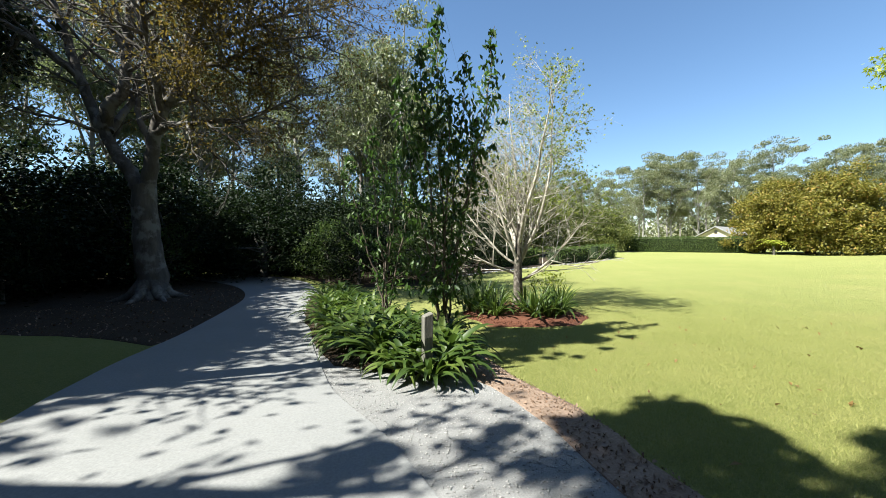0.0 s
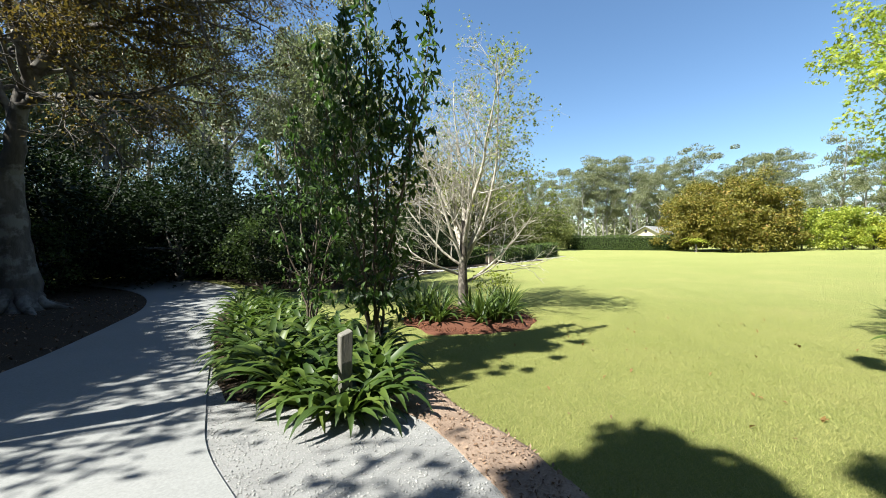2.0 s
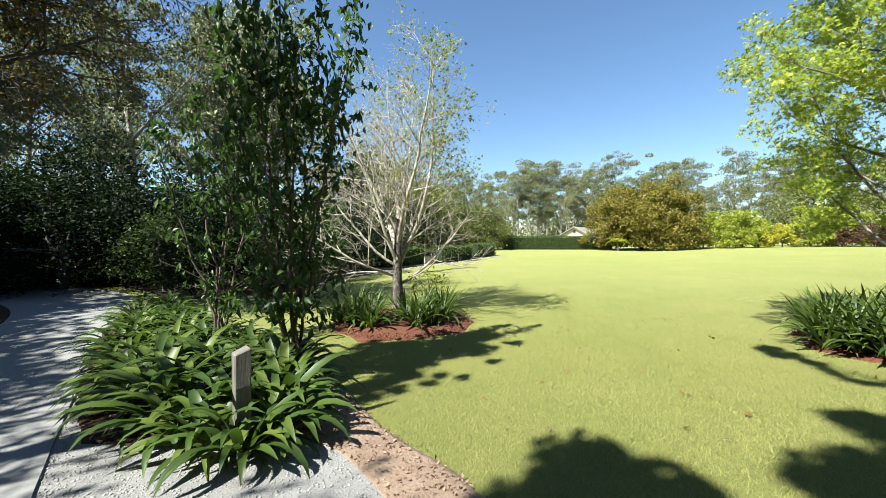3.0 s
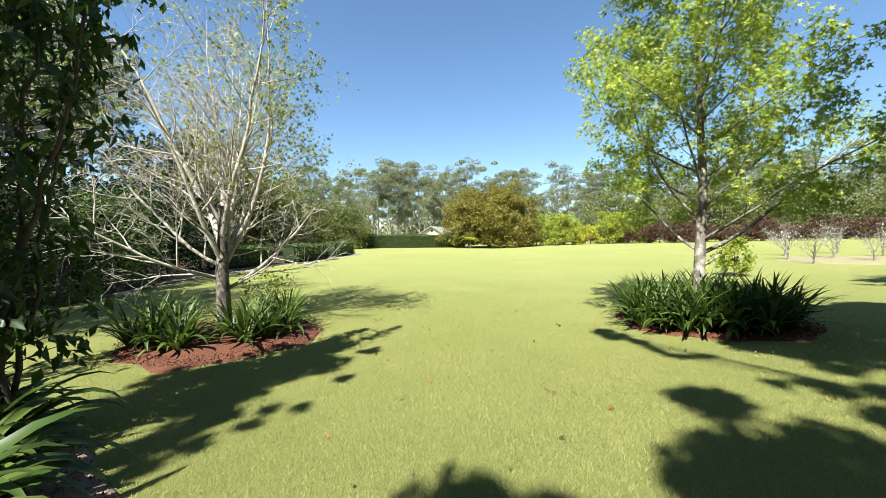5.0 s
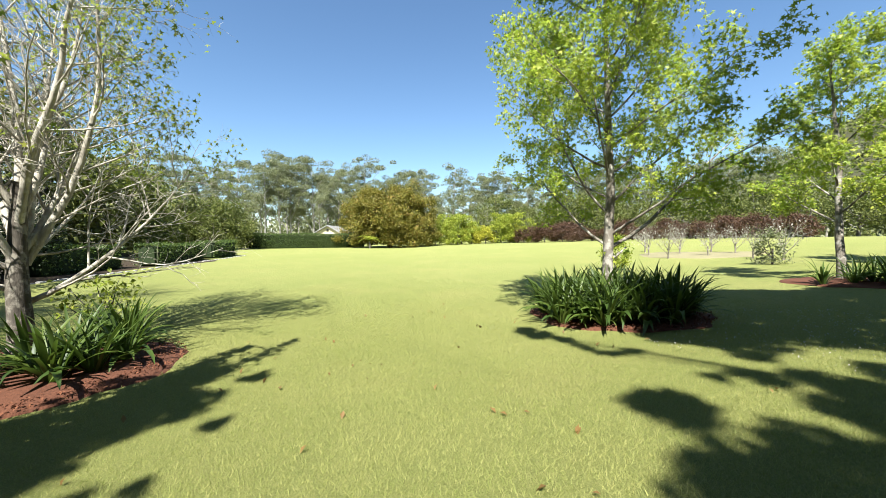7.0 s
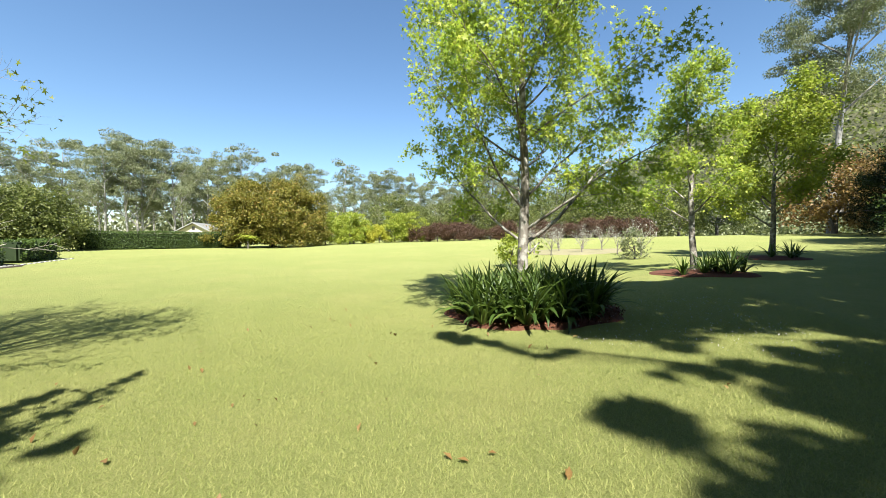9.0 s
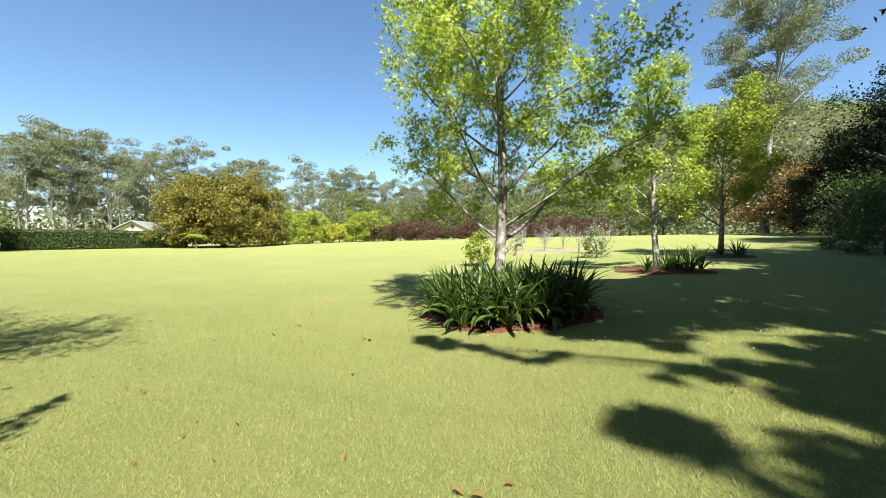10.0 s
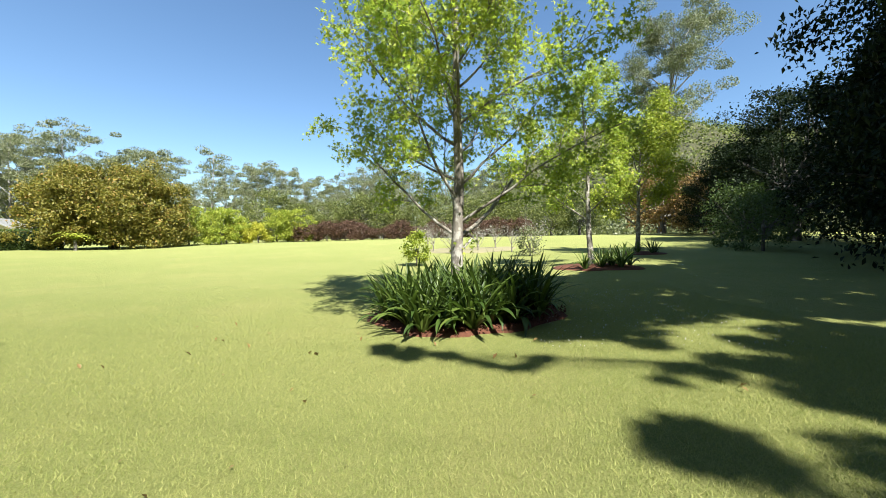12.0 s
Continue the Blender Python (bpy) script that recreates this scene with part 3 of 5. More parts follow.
grown_tree("bare_tree", 2.13, 10.6, "pale-barked tree almost bare with sparse new leaves", 8, BARE, 2.5, 0.15, M_BARK_TRUNK, M_LEAF_SPARSE, 0.08, "lawn trees", spread=0.07, lobes=True, limb_mat=M_BARK_CREAM, lean=(0.06, 0, 1),
           extra=[((0, 0, 0.75), (0.85, -0.2, 0.35), 3.0, 0.045, 1), ((0, 0, 0.95), (-0.9, -0.3, 0.3), 3.2, 0.045, 1), ((0, 0, 1.2), (-0.8, 0.3, 0.5), 3.4, 0.04, 1), ((0, 0, 1.2), (0.5, 0.8, 0.5), 3.4, 0.04, 1), ((0.06, 0, 1.3), (0.5, -0.15, 1), 5.2, 0.055, 1), ((0, 0.02, 1.2), (0.32, 0.3, 1), 5.0, 0.05, 1)],
           thin=lambda p, g: (p[:, 2] > 2.6) & (g.uniform(0, 1, len(p)) < np.clip((np.hypot(p[:, 0], p[:, 1]) - 0.7 + 0.45 * p[:, 0] + 0.2 * (p[:, 2] - 4.0)) / 1.6, 0.12, 1.0)))


def slender_tree(x, y, stems, label, seed, density=1.0):
    """Several thin upright stems: short leafy twigs below, dense drooping leaf brushes round the upper shoots."""
    g = np.random.default_rng(seed)
    ob = thing("slender_tree", x, y, label, "tree", "slender trees")
    out, spots = [], []
    for k, (tx, ty, h) in enumerate(stems):
        a = k * 2.4
        line = [(0.07 * math.cos(a), 0.07 * math.sin(a), -0.1), (tx * 0.22 + 0.05 * math.cos(a), ty * 0.22, h * 0.25), (tx * 0.6, ty * 0.6, h * 0.55), (tx * 0.9, ty * 0.9, h * 0.8), (tx, ty, h)]
        pts = np.array(smooth_line(line, 6))
        pts[2:] += g.normal(0, 0.018, pts[2:].shape)
        out.append((pts, np.linspace(0.026, 0.005, len(pts)), 6))
        n = len(pts) - 1
        for i in range(int(h * 8 * density)):
            u = g.uniform(0.16, 0.72)
            p = pts[int(u * n)]
            b = g.uniform(0, 2 * math.pi)
            ln = g.uniform(0.25, 0.7) * (1.15 - 0.6 * u)
            q = p + np.array([math.cos(b), math.sin(b), g.uniform(0.1, 0.8)]) * ln
            out.append((np.array([p, (p + q) / 2 + np.array([0, 0, 0.03]), q]), np.array([0.007, 0.005, 0.003]), 3))
            c = g.poisson(9)
            spots.append(p + (q - p) * g.uniform(0.25, 1.05, (c, 1)) + g.normal(0, 0.05, (c, 3)))
        c = int(h * 62 * density)
        u = g.uniform(0.6, 1.0, c)
        w = 0.17 * np.clip((1.06 - u) * 4.5, 0.3, 1.0)[:, None]
        spots.append(pts[(u * n).astype(int)] + g.normal(0, 1, (c, 3)) * np.array([0.62, 0.62, 0.5]) * w)
    v, f = tubes(out)
    part_of("trunk", mesh_of("trunk", v, f, M_BARK_SLIM, True), ob)
    v, f = leaves(np.concatenate(spots), 0.13, g, 0.0, 0.45, 1.4, vary=0.45)
    part_of("crown", mesh_of("crown", v, f, M_LEAF_SLIM), ob)
    return ob


slender_tree(0.0, 6.7, [(-0.1, 0.0, 6.15), (0.88, -0.1, 5.65), (0.4, 0.25, 5.4), (-0.8, 0.1, 4.9), (-0.4, -0.25, 5.3), (0.62, 0.4, 4.3), (0.1, -0.35, 4.4)], "slender upright multi-stemmed tree with dark drooping leaves", 3, 0.62)
slender_tree(-1.35, 8.7, [(-0.3, 0, 4.6), (0.3, 0.2, 4.3), (-0.8, -0.2, 3.9), (0.7, -0.2, 3.6), (0.1, 0.5, 4.0)], "slender bushy tree with dark leaves in the bed", 6, 0.5)
ROWTREE = [dict(n=10, wander=0.05, up=0.08, kids=13, to=0.97, end=0.12, sides=8),
           dict(len=2.2, r=0.04, angle=52, jitter=10, shrink=0.6, n=6, wander=0.09, up=0.06, kids=7, sides=5, end=0.2, leaf=8, leaf_from=0.4),
           dict(len=0.8, r=0.012, angle=45, jitter=18, shrink=0.4, n=4, wander=0.14, up=0.05, kids=3, sides=3, end=0.3, leaf=22, leaf_from=0.2),
           dict(len=0.4, r=0.006, angle=48, jitter=20, shrink=0.3, n=3, wander=0.2, up=0.0, sides=3, end=0.4, leaf=80, leaf_from=0.05)]
ROWTREE[0]["from"] = 0.22
grown_tree("maple_tree", 15.9, 0.35, "young tree with thin fresh leaves and pale trunk", 21, ROWTREE, 6.4, 0.11, M_BARK_PALE, M_LEAF_MAPLE, 0.115, "lawn trees", spread=0.08, lobes=True)
DENSE = [dict(n=9, wander=0.05, up=0.08, kids=15, to=0.97, end=0.15, sides=8),
         dict(len=3.1, r=0.05, angle=58, jitter=10, shrink=0.5, n=6, wander=0.09, up=0.05, kids=9, sides=5, end=0.2, leaf=10, leaf_from=0.4),
         dict(len=1.1, r=0.014, angle=45, jitter=18, shrink=0.4, n=4, wander=0.14, up=0.05, kids=4, sides=3, end=0.3, leaf=28, leaf_from=0.1),
         dict(len=0.5, r=0.006, angle=48, jitter=20, shrink=0.3, n=3, wander=0.2, up=0.0, sides=3, end=0.4, leaf=64, leaf_from=0.0)]
DENSE[0]["from"] = 0.22
grown_tree("maple_tree", 22.6, -4.2, "round-crowned tree in dense yellow-green leaf", 34, DENSE, 6.4, 0.13, M_BARK_PALE, M_LEAF_LIME, 0.125, "lawn trees", spread=0.12, width=0.7)

# ---- the old tree by the drive ----
OLD = [dict(n=5, wander=0.02, up=0.05, kids=0, end=0.85, sides=14),
       dict(len=8.5, r=0.34, angle=30, jitter=9, shrink=0.0, n=9, wander=0.1, up=0.02, kids=9, sides=9, end=0.25, to=1.0),
       dict(len=3.0, r=0.08, angle=50, jitter=15, shrink=0.3, n=6, wander=0.17, up=0.0, kids=8, sides=6, end=0.25, leaf=4, leaf_from=0.4),
       dict(len=1.3, r=0.03, angle=48, jitter=20, shrink=0.3, n=4, wander=0.2, up=0.0, kids=5, sides=4, end=0.3, leaf=14, leaf_from=0.2),
       dict(len=0.7, r=0.01, angle=48, jitter=20, shrink=0.3, n=3, wander=0.2, up=-0.03, sides=3, end=0.3, leaf=22, leaf_from=0.0)]
OLD[1]["from"] = 0.35


def old_tree():
    g = np.random.default_rng(12)
    ob = thing("old_tree", -9.75, 12.3, "large old tree with forked grey trunk and rusty brown-green leaves", "tree")
    stems = [
        ([(0.3, -0.1, -0.2), (0.2, 0, 0.5), (0.08, 0, 1.5), (-0.02, 0, 2.6), (-0.08, 0, 3.75)], 0.6, 0.33, 0),
        ([(-0.1, 0, 3.3), (-0.42, 0.05, 4.05), (-0.86, 0.05, 4.6), (-1.53, 0.1, 5.75), (-2.18, 0.1, 7.3), (-2.64, 0.1, 8.8), (-3.4, 0.2, 10.6)], 0.25, 0.1, 10),
        ([(-2.2, 0.1, 7.3), (-3.5, -0.1, 8.4), (-4.4, -0.2, 8.9), (-6.0, -0.3, 9.7)], 0.14, 0.05, 8),
        ([(-1.4, 0.1, 5.6), (-1.0, -0.1, 6.3), (-0.6, -0.1, 6.7), (-0.4, -0.1, 8.1), (-0.34, 0, 9.8), (-0.2, 0.1, 11.6)], 0.23, 0.1, 10),
        ([(-0.4, -0.1, 8.0), (-0.75, -0.4, 8.7), (-1.1, -0.7, 9.5), (-1.5, -1.0, 10.6)], 0.13, 0.05, 6),
        ([(0.0, 0, 3.4), (0.25, -0.05, 4.3), (0.39, -0.1, 5.2), (0.72, -0.1, 6.1), (1.3, -0.1, 7.0), (1.5, 0, 8.4), (1.45, 0.1, 9.8), (1.7, 0.2, 11.4)], 0.25, 0.09, 13),
        ([(0.25, 0.1, 4.4), (-0.05, 0.15, 5.4), (-0.28, 0.1, 6.2), (-0.3, 0.2, 7.4)], 0.13, 0.07, 3),
        ([(0.45, -0.1, 5.35), (0.9, -0.2, 5.6), (1.6, -0.25, 5.62), (2.5, -0.3, 5.72), (3.6, -0.3, 5.75), (5.2, -0.2, 6.6)], 0.15, 0.03, 13),
        ([(1.25, -0.1, 6.9), (1.9, -0.3, 7.35), (3.0, -0.5, 7.5), (4.4, -0.6, 8.0), (6.0, -0.7, 8.2)], 0.13, 0.03, 15),
        ([(1.5, 0, 8.2), (3.0, 0.5, 9.0), (4.6, 0.8, 9.8), (6.4, 1, 10.4)], 0.1, 0.03, 15),
        ([(0.7, -0.1, 6.0), (0.9, -0.8, 7.2), (1.3, -1.6, 8.6), (2.2, -2.2, 9.8)], 0.13, 0.04, 13),
        ([(1.4, 0, 7.6), (2.4, -0.8, 8.4), (3.6, -1.2, 9.2), (4.8, -1.2, 9.6)], 0.1, 0.03, 14),
        ([(-1.2, 0.1, 5.5), (-1.2, 1.2, 7), (-0.8, 2.2, 8.6), (-0.3, 3.0, 10.0)], 0.13, 0.04, 8)]
    out, anchors = [], []
    for line, r0, r1, kids in stems:
        pts = np.array(smooth_line(line, 5))
        pts[1:-1] += g.normal(0, 0.02, pts[1:-1].shape)
        rad = r0 + (r1 - r0) * np.linspace(0, 1, len(pts)) ** (0.45 if kids == 0 else 0.8)
        out.append((pts, rad, 14 if kids == 0 else 9))
        sprout(g, pts, rad, 1, OLD, out, anchors, kids)
    for k in range(7):
        a = k * 0.9 + 0.3
        root = np.array([[math.cos(a) * d + 0.2, math.sin(a) * d - 0.1, z] for d, z in ((0.2, 0.55), (0.55, 0.14), (0.95, 0.0), (1.5, -0.1))])
        out.append((root, np.array([0.2, 0.14, 0.09, 0.03]), 7))
    v, f = tubes(out)
    part_of("trunk", mesh_of("trunk", v, f, M_BARK_DARK, True), ob)
    pts = np.concatenate(anchors)
    odds = np.where(pts[:, 0] < -0.6, 0.22, np.where(pts[:, 2] < 6.2, 0.2, np.where(pts[:, 0] > 4.6, 0.14, 0.65)))
    pts = pts[(pts[:, 2] > 4.4) & (g.uniform(0, 1, len(pts)) < odds)]
    pts = pts[(pts[:, 0] > 1.6) | (g.uniform(0, 1, len(pts)) < np.where(pts[:, 1] < -0.2, 0.04, 0.28))]
    pts = np.concatenate([pts, pts])
    v, f = leaves(pts, 0.092, g, 0.17, 0.6, 0.5)
    part_of("crown", mesh_of("crown", v, f, M_LEAF_RUST), ob)


old_tree()

# ---- planting behind the drive and the far side ----
rng = random.Random(4)
shade_a = bushy("understorey_tree", -9.5, 23.5, "dense green understorey tree, deep shade put into its leaf colour", 41, (3.2, 3.2, 3.6), M_LEAF_SHADED, 0.20, 110, 60, 0.75, 0.16, category="tree", low=-0.75, limbs=14)
shade_b = bushy("understorey_shrub", -2.5, 18.5, "green shrub with mixed leaves at the wood's edge, shade put into its leaf colour", 42, (1.9, 1.9, 2.0), M_LEAF_SHADED, 0.15, 80, 55, 0.5, 0.08, category="shrub", low=-0.8, limbs=10)
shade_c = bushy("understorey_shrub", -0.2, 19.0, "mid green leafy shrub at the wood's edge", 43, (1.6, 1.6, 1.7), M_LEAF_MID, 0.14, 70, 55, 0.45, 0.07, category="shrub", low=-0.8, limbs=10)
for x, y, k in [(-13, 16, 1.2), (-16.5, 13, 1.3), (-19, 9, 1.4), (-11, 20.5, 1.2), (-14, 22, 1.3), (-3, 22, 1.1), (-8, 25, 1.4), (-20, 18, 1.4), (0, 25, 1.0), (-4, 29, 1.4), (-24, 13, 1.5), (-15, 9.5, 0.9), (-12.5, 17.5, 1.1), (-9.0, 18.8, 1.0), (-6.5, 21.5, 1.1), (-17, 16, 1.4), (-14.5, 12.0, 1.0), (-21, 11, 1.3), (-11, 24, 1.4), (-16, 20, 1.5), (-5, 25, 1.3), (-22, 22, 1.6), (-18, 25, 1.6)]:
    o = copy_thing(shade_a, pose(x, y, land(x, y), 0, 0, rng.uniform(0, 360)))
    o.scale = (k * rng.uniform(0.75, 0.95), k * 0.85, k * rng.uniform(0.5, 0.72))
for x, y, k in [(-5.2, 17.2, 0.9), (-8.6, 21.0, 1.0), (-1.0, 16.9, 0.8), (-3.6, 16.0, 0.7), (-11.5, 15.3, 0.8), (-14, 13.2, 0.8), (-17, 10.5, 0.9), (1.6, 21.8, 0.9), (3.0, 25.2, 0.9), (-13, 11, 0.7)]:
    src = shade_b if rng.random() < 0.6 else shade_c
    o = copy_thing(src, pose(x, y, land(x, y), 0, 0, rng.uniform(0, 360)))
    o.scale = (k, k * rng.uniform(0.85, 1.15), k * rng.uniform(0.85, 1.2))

gum_a = gum("gum_tree", -14, 36, "tall slender gum tree with pale trunk and open grey-green crown", 51, 25, group="gum wood", spread=0.2, per=60, leaf_size=0.3)
gum_b = gum("gum_tree", -6, 40, "tall slender gum tree with pale trunk and open grey-green crown", 52, 23, group="gum wood", spread=0.18, bare=0.25, per=80, limbs=12, clump_r=0.055)
gum_c = gum("gum_tree", -5, 50, "tall spreading gum tree with open grey-green crown", 53, 22, group="gum wood", spread=0.3, bare=0.22, per=170, limbs=13, clump_r=0.062, leaf_size=0.32)
gum_d = gum("gum_tree", 60, 100, "tall gum tree with dense olive crown", 54, 22, group="gum wood", spread=0.3, bare=0.15, per=200, limbs=15, clump_r=0.065, leaf_size=0.32)
variants = [gum_a, gum_b, gum_c, gum_d]
spots = []
for i in range(34):
    a = radians(rng.uniform(-62, -4))
    d = rng.uniform(34, 66)
    spots.append((d * math.sin(a), d * math.cos(a), rng.choice([0, 0, 1, 1, 2]), rng.uniform(0.8, 1.12)))
for i in range(66):
    a = radians(12 + 86 * (i + rng.uniform(0, 1)) / 66)
    d = rng.uniform(98, 135)
    spots.append((d * math.sin(a), d * math.cos(a), rng.choice([1, 2, 2, 3, 3]), rng.uniform(0.7, 1.0)))
for x, y, k, s in spots:
    o = copy_thing(variants[k], pose(x, y, land(x, y), 0, 0, rng.uniform(0, 360)))
    o.scale = (s, s, s)

# ---- far side of the lawn ----
bushy("magnolia_tree", 41.8, 42.6, "broad domed evergreen tree with olive and bronze leaves", 61, (7.0, 7.0, 5.5), M_LEAF_ROUND, 0.27, 170, 240, 1.15, 0.4, category="tree", low=-0.6, base=0.3, limbs=20, uneven=0.14, tight=0.4, core=9000)
bushy("evergreen_tree", 22.5, 55.5, "dense rounded dark green evergreen beside the hedge", 62, (4.8, 4.8, 3.9), M_LEAF_OLIVE, 0.24, 110, 140, 1.1, 0.25, category="tree", low=-0.6, base=0.3, limbs=16, tight=0.42, core=5000)


def hedge(x0, y0, x1, y1, height, depth, label, seed, mat, leaf=0.12, density=320):
    """A clipped hedge: a leafy box with uneven faces."""
    g = np.random.default_rng(seed)
    length = math.hypot(x1 - x0, y1 - y0)
    ob = thing("hedge", (x0 + x1) / 2, (y0 + y1) / 2, label, "hedge", rz=math.degrees(math.atan2(y1 - y0, x1 - x0)))
    n = int(density * length * (height * 2 + depth) / 2)
    side = g.uniform(0, 2 * height + depth, n)
    u = g.uniform(-length / 2, length / 2, n)
    y = np.where(side < height, -depth / 2, np.where(side > height + depth, depth / 2, side - height - depth / 2))
    z = np.where(side < height, side, np.where(side > height + depth, side - height - depth, height))
    pts = np.stack([u, y, z], 1) + g.normal(0, 0.05, (n, 3))
    pts[:, 2] += 0.06 * np.sin(u * 0.9 + seed)
    pts[:, 2] = np.maximum(pts[:, 2], 0.03)
    v, f = leaves(pts, leaf, g, 0.02, 0.6, 0.0)
    part_of("leaves", mesh_of("leaves", v, f, mat), ob)
    bm = bmesh.new()
    bmesh.ops.create_cube(bm, size=1.0, matrix=Matrix.Translation((0, 0, height * 0.46)) @ Matrix.Diagonal((length * 0.985, depth * 0.8, height * 0.9, 1)))
    bmesh.ops.bevel(bm, geom=bm.edges[:], offset=0.12, segments=2, affect="EDGES")
    part("branchwork", bm, M_HEDGE_IN, ob, "shaded twiggy inside")
    return ob


hedge(26.5, 55.0, 40.0, 46.3, 2.0, 1.6, "long clipped dark green hedge across the far lawn", 71, M_LEAF_HEDGE, 0.14, 330)
hedge(3.6, 25.6, 7.0, 28.6, 1.2, 1.2, "clipped bright green hedge at the wood's edge", 72, M_LEAF_HEDGE, 0.13, 170)
hedge(8.4, 28.6, 12.6, 33.4, 1.2, 1.2, "clipped dark green hedge beside the lawn", 73, M_LEAF_HEDGE, 0.13, 170)
hedge(13.6, 34.5, 17.0, 38.2, 1.3, 1.4, "clipped dark green hedge beside the lawn", 74, M_LEAF_HEDGE, 0.14, 150)


def house():
    ob = thing("house", 55.0, 75.5, "low cream house with pale gabled roof behind the hedge", "house", rz=-54)
    w, dpt, wall, rise = 7.0, 10.0, 2.1, 2.0
    bm = bmesh.new()
    bmesh.ops.create_cube(bm, size=1.0, matrix=Matrix.Translation((0, dpt / 2, wall / 2)) @ Matrix.Diagonal((w, dpt, wall, 1)))
    part("wall", bm, M_CREAM, ob)
    bm = bmesh.new()
    a = [bm.verts.new(p) for p in ((-w / 2, 0, wall), (w / 2, 0, wall), (0, 0, wall + rise))]
    b = [bm.verts.new((v.co.x, 0.25, v.co.z)) for v in a]
    bm.faces.new(a[::-1])
    bm.faces.new(b)
    for i in range(3):
        bm.faces.new((a[i], a[(i + 1) % 3], b[(i + 1) % 3], b[i]))
    gable = part("gable", bm, M_CREAM, ob)
    bm = bmesh.new()
    bmesh.ops.create_cube(bm, size=1.0, matrix=Matrix.Translation((0, -0.04, wall + rise * 0.55)) @ Matrix.Diagonal((0.5, 0.12, 0.6, 1)))
    part("vent", bm, M_DARK, gable, "dark louvred vent")
    for s in (-1, 1):
        bm = bmesh.new()
        t = 0.16
        e = 0.6
        p = [(0, -0.7, wall + rise + 0.1), (s * (w / 2 + e), -0.7, wall - rise * e / (w / 2) + 0.1), (s * (w / 2 + e), dpt + 0.5, wall - rise * e / (w / 2) + 0.1), (0, dpt + 0.5, wall + rise + 0.1)]
        top = [bm.verts.new((x, y, z + t)) for x, y, z in p]
        bot = [bm.verts.new(q) for q in p]
        bm.faces.new(top)
        bm.faces.new(bot[::-1])
        for i in range(4):
            bm.faces.new((bot[i], bot[(i + 1) % 4], top[(i + 1) % 4], top[i]))
        bmesh.ops.recalc_face_normals(bm, faces=bm.faces)
        part("roof", bm, M_ROOF, ob, "pale grey roof slope")
    return ob


house()
lime = bushy("lime_shrub", 50, 36, "yellow-green leafy shrub at the lawn's far edge", 81, (2.6, 2.2, 2.6), M_LEAF_LIME, 0.26, 80, 50, 0.5, 0.08, low=-0.6, group="far shrubs", limbs=8)
yellow = bushy("yellow_shrub", 58, 30, "bright yellow shrub at the lawn's far edge", 82, (1.6, 1.6, 1.5), M_LEAF_YELLOW, 0.24, 60, 50, 0.4, 0.07, low=-0.6, group="far shrubs", limbs=8)
red = bushy("red_shrub", 60, 22, "dark red-leaved shrub at the lawn's far edge", 83, (2.4, 2.0, 1.7), M_LEAF_RED, 0.24, 80, 50, 0.5, 0.08, low=-0.6, group="far shrubs", limbs=8)
green = bushy("green_tree", 66, 20, "mid green leafy tree behind the red shrubs", 84, (4.2, 4.2, 4.2), M_LEAF_OLIVE, 0.3, 110, 60, 0.9, 0.2, category="tree", low=-0.45, base=1.2, group="far trees", limbs=14)
brown = bushy("brown_tree", 52, -26, "tree with orange-brown leaves at the wood's edge", 85, (4.0, 4.0, 4.5), M_LEAF_BROWN, 0.32, 110, 60, 0.9, 0.2, category="tree", low=-0.45, base=1.0, group="far trees", limbs=14)


def around(src, bearing, d, s, sz=None):
    x, y = 2 + d * math.sin(radians(bearing)), 3.5 + d * math.cos(radians(bearing))
    o = copy_thing(src, pose(x, y, land(x, y), 0, 0, rng.uniform(0, 360)))
    o.scale = (s, s, s if sz is None else sz)
    return o


for b in (50.5, 52.5, 54.5, 56.5, 62.5, 65):
    around(lime, b, rng.uniform(60, 66), rng.uniform(0.9, 1.2))
for b in (58, 60.2):
    around(yellow, b, 60, rng.uniform(0.9, 1.1))
for i, b in enumerate((66.5, 69, 71.5, 74, 77, 79.5, 82, 85, 88, 91, 94, 97)):
    around(red, b, rng.uniform(56, 60), rng.uniform(0.7, 1.0), rng.uniform(0.5, 0.95))
for b, d, k in ((3, 40, 1.5), (7, 42, 1.4), (11, 46, 1.2), (15, 54, 1.1)):
    around(green, b, d, k)
for b in (62, 66, 70, 74, 78, 82, 86, 90, 94, 98, 102, 106):
    around(green, b, rng.uniform(68, 80), rng.uniform(0.8, 1.25))

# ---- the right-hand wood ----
dark = bushy("shade_tree", 16.0, -12.5, "tall dense evergreen tree at the lawn's edge, leaves coloured shade-dark", 91, (4.6, 4.6, 5.0), M_LEAF_SHADED, 0.17, 220, 150, 1.0, 0.3, category="tree", low=-0.75, base=0.8, limbs=24, tight=0.42)
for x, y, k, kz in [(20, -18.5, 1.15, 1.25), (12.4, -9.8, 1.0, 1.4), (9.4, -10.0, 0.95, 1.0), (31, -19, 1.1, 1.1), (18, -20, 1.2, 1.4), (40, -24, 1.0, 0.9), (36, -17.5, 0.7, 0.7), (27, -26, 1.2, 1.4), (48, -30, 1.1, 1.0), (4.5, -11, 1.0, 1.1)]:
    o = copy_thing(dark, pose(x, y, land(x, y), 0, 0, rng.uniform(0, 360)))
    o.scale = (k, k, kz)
gum("gum_tree", 56, -23, "very tall gum tree with dense olive crown above the wood", 95, 32, M_LEAF_GUM, spread=0.24, bare=0.38, per=420, leaf_size=0.24, limbs=16, clumps=7, clump_r=0.05)
around(brown, 116, 54, 1.1)
around(brown, 121, 50, 0.9)

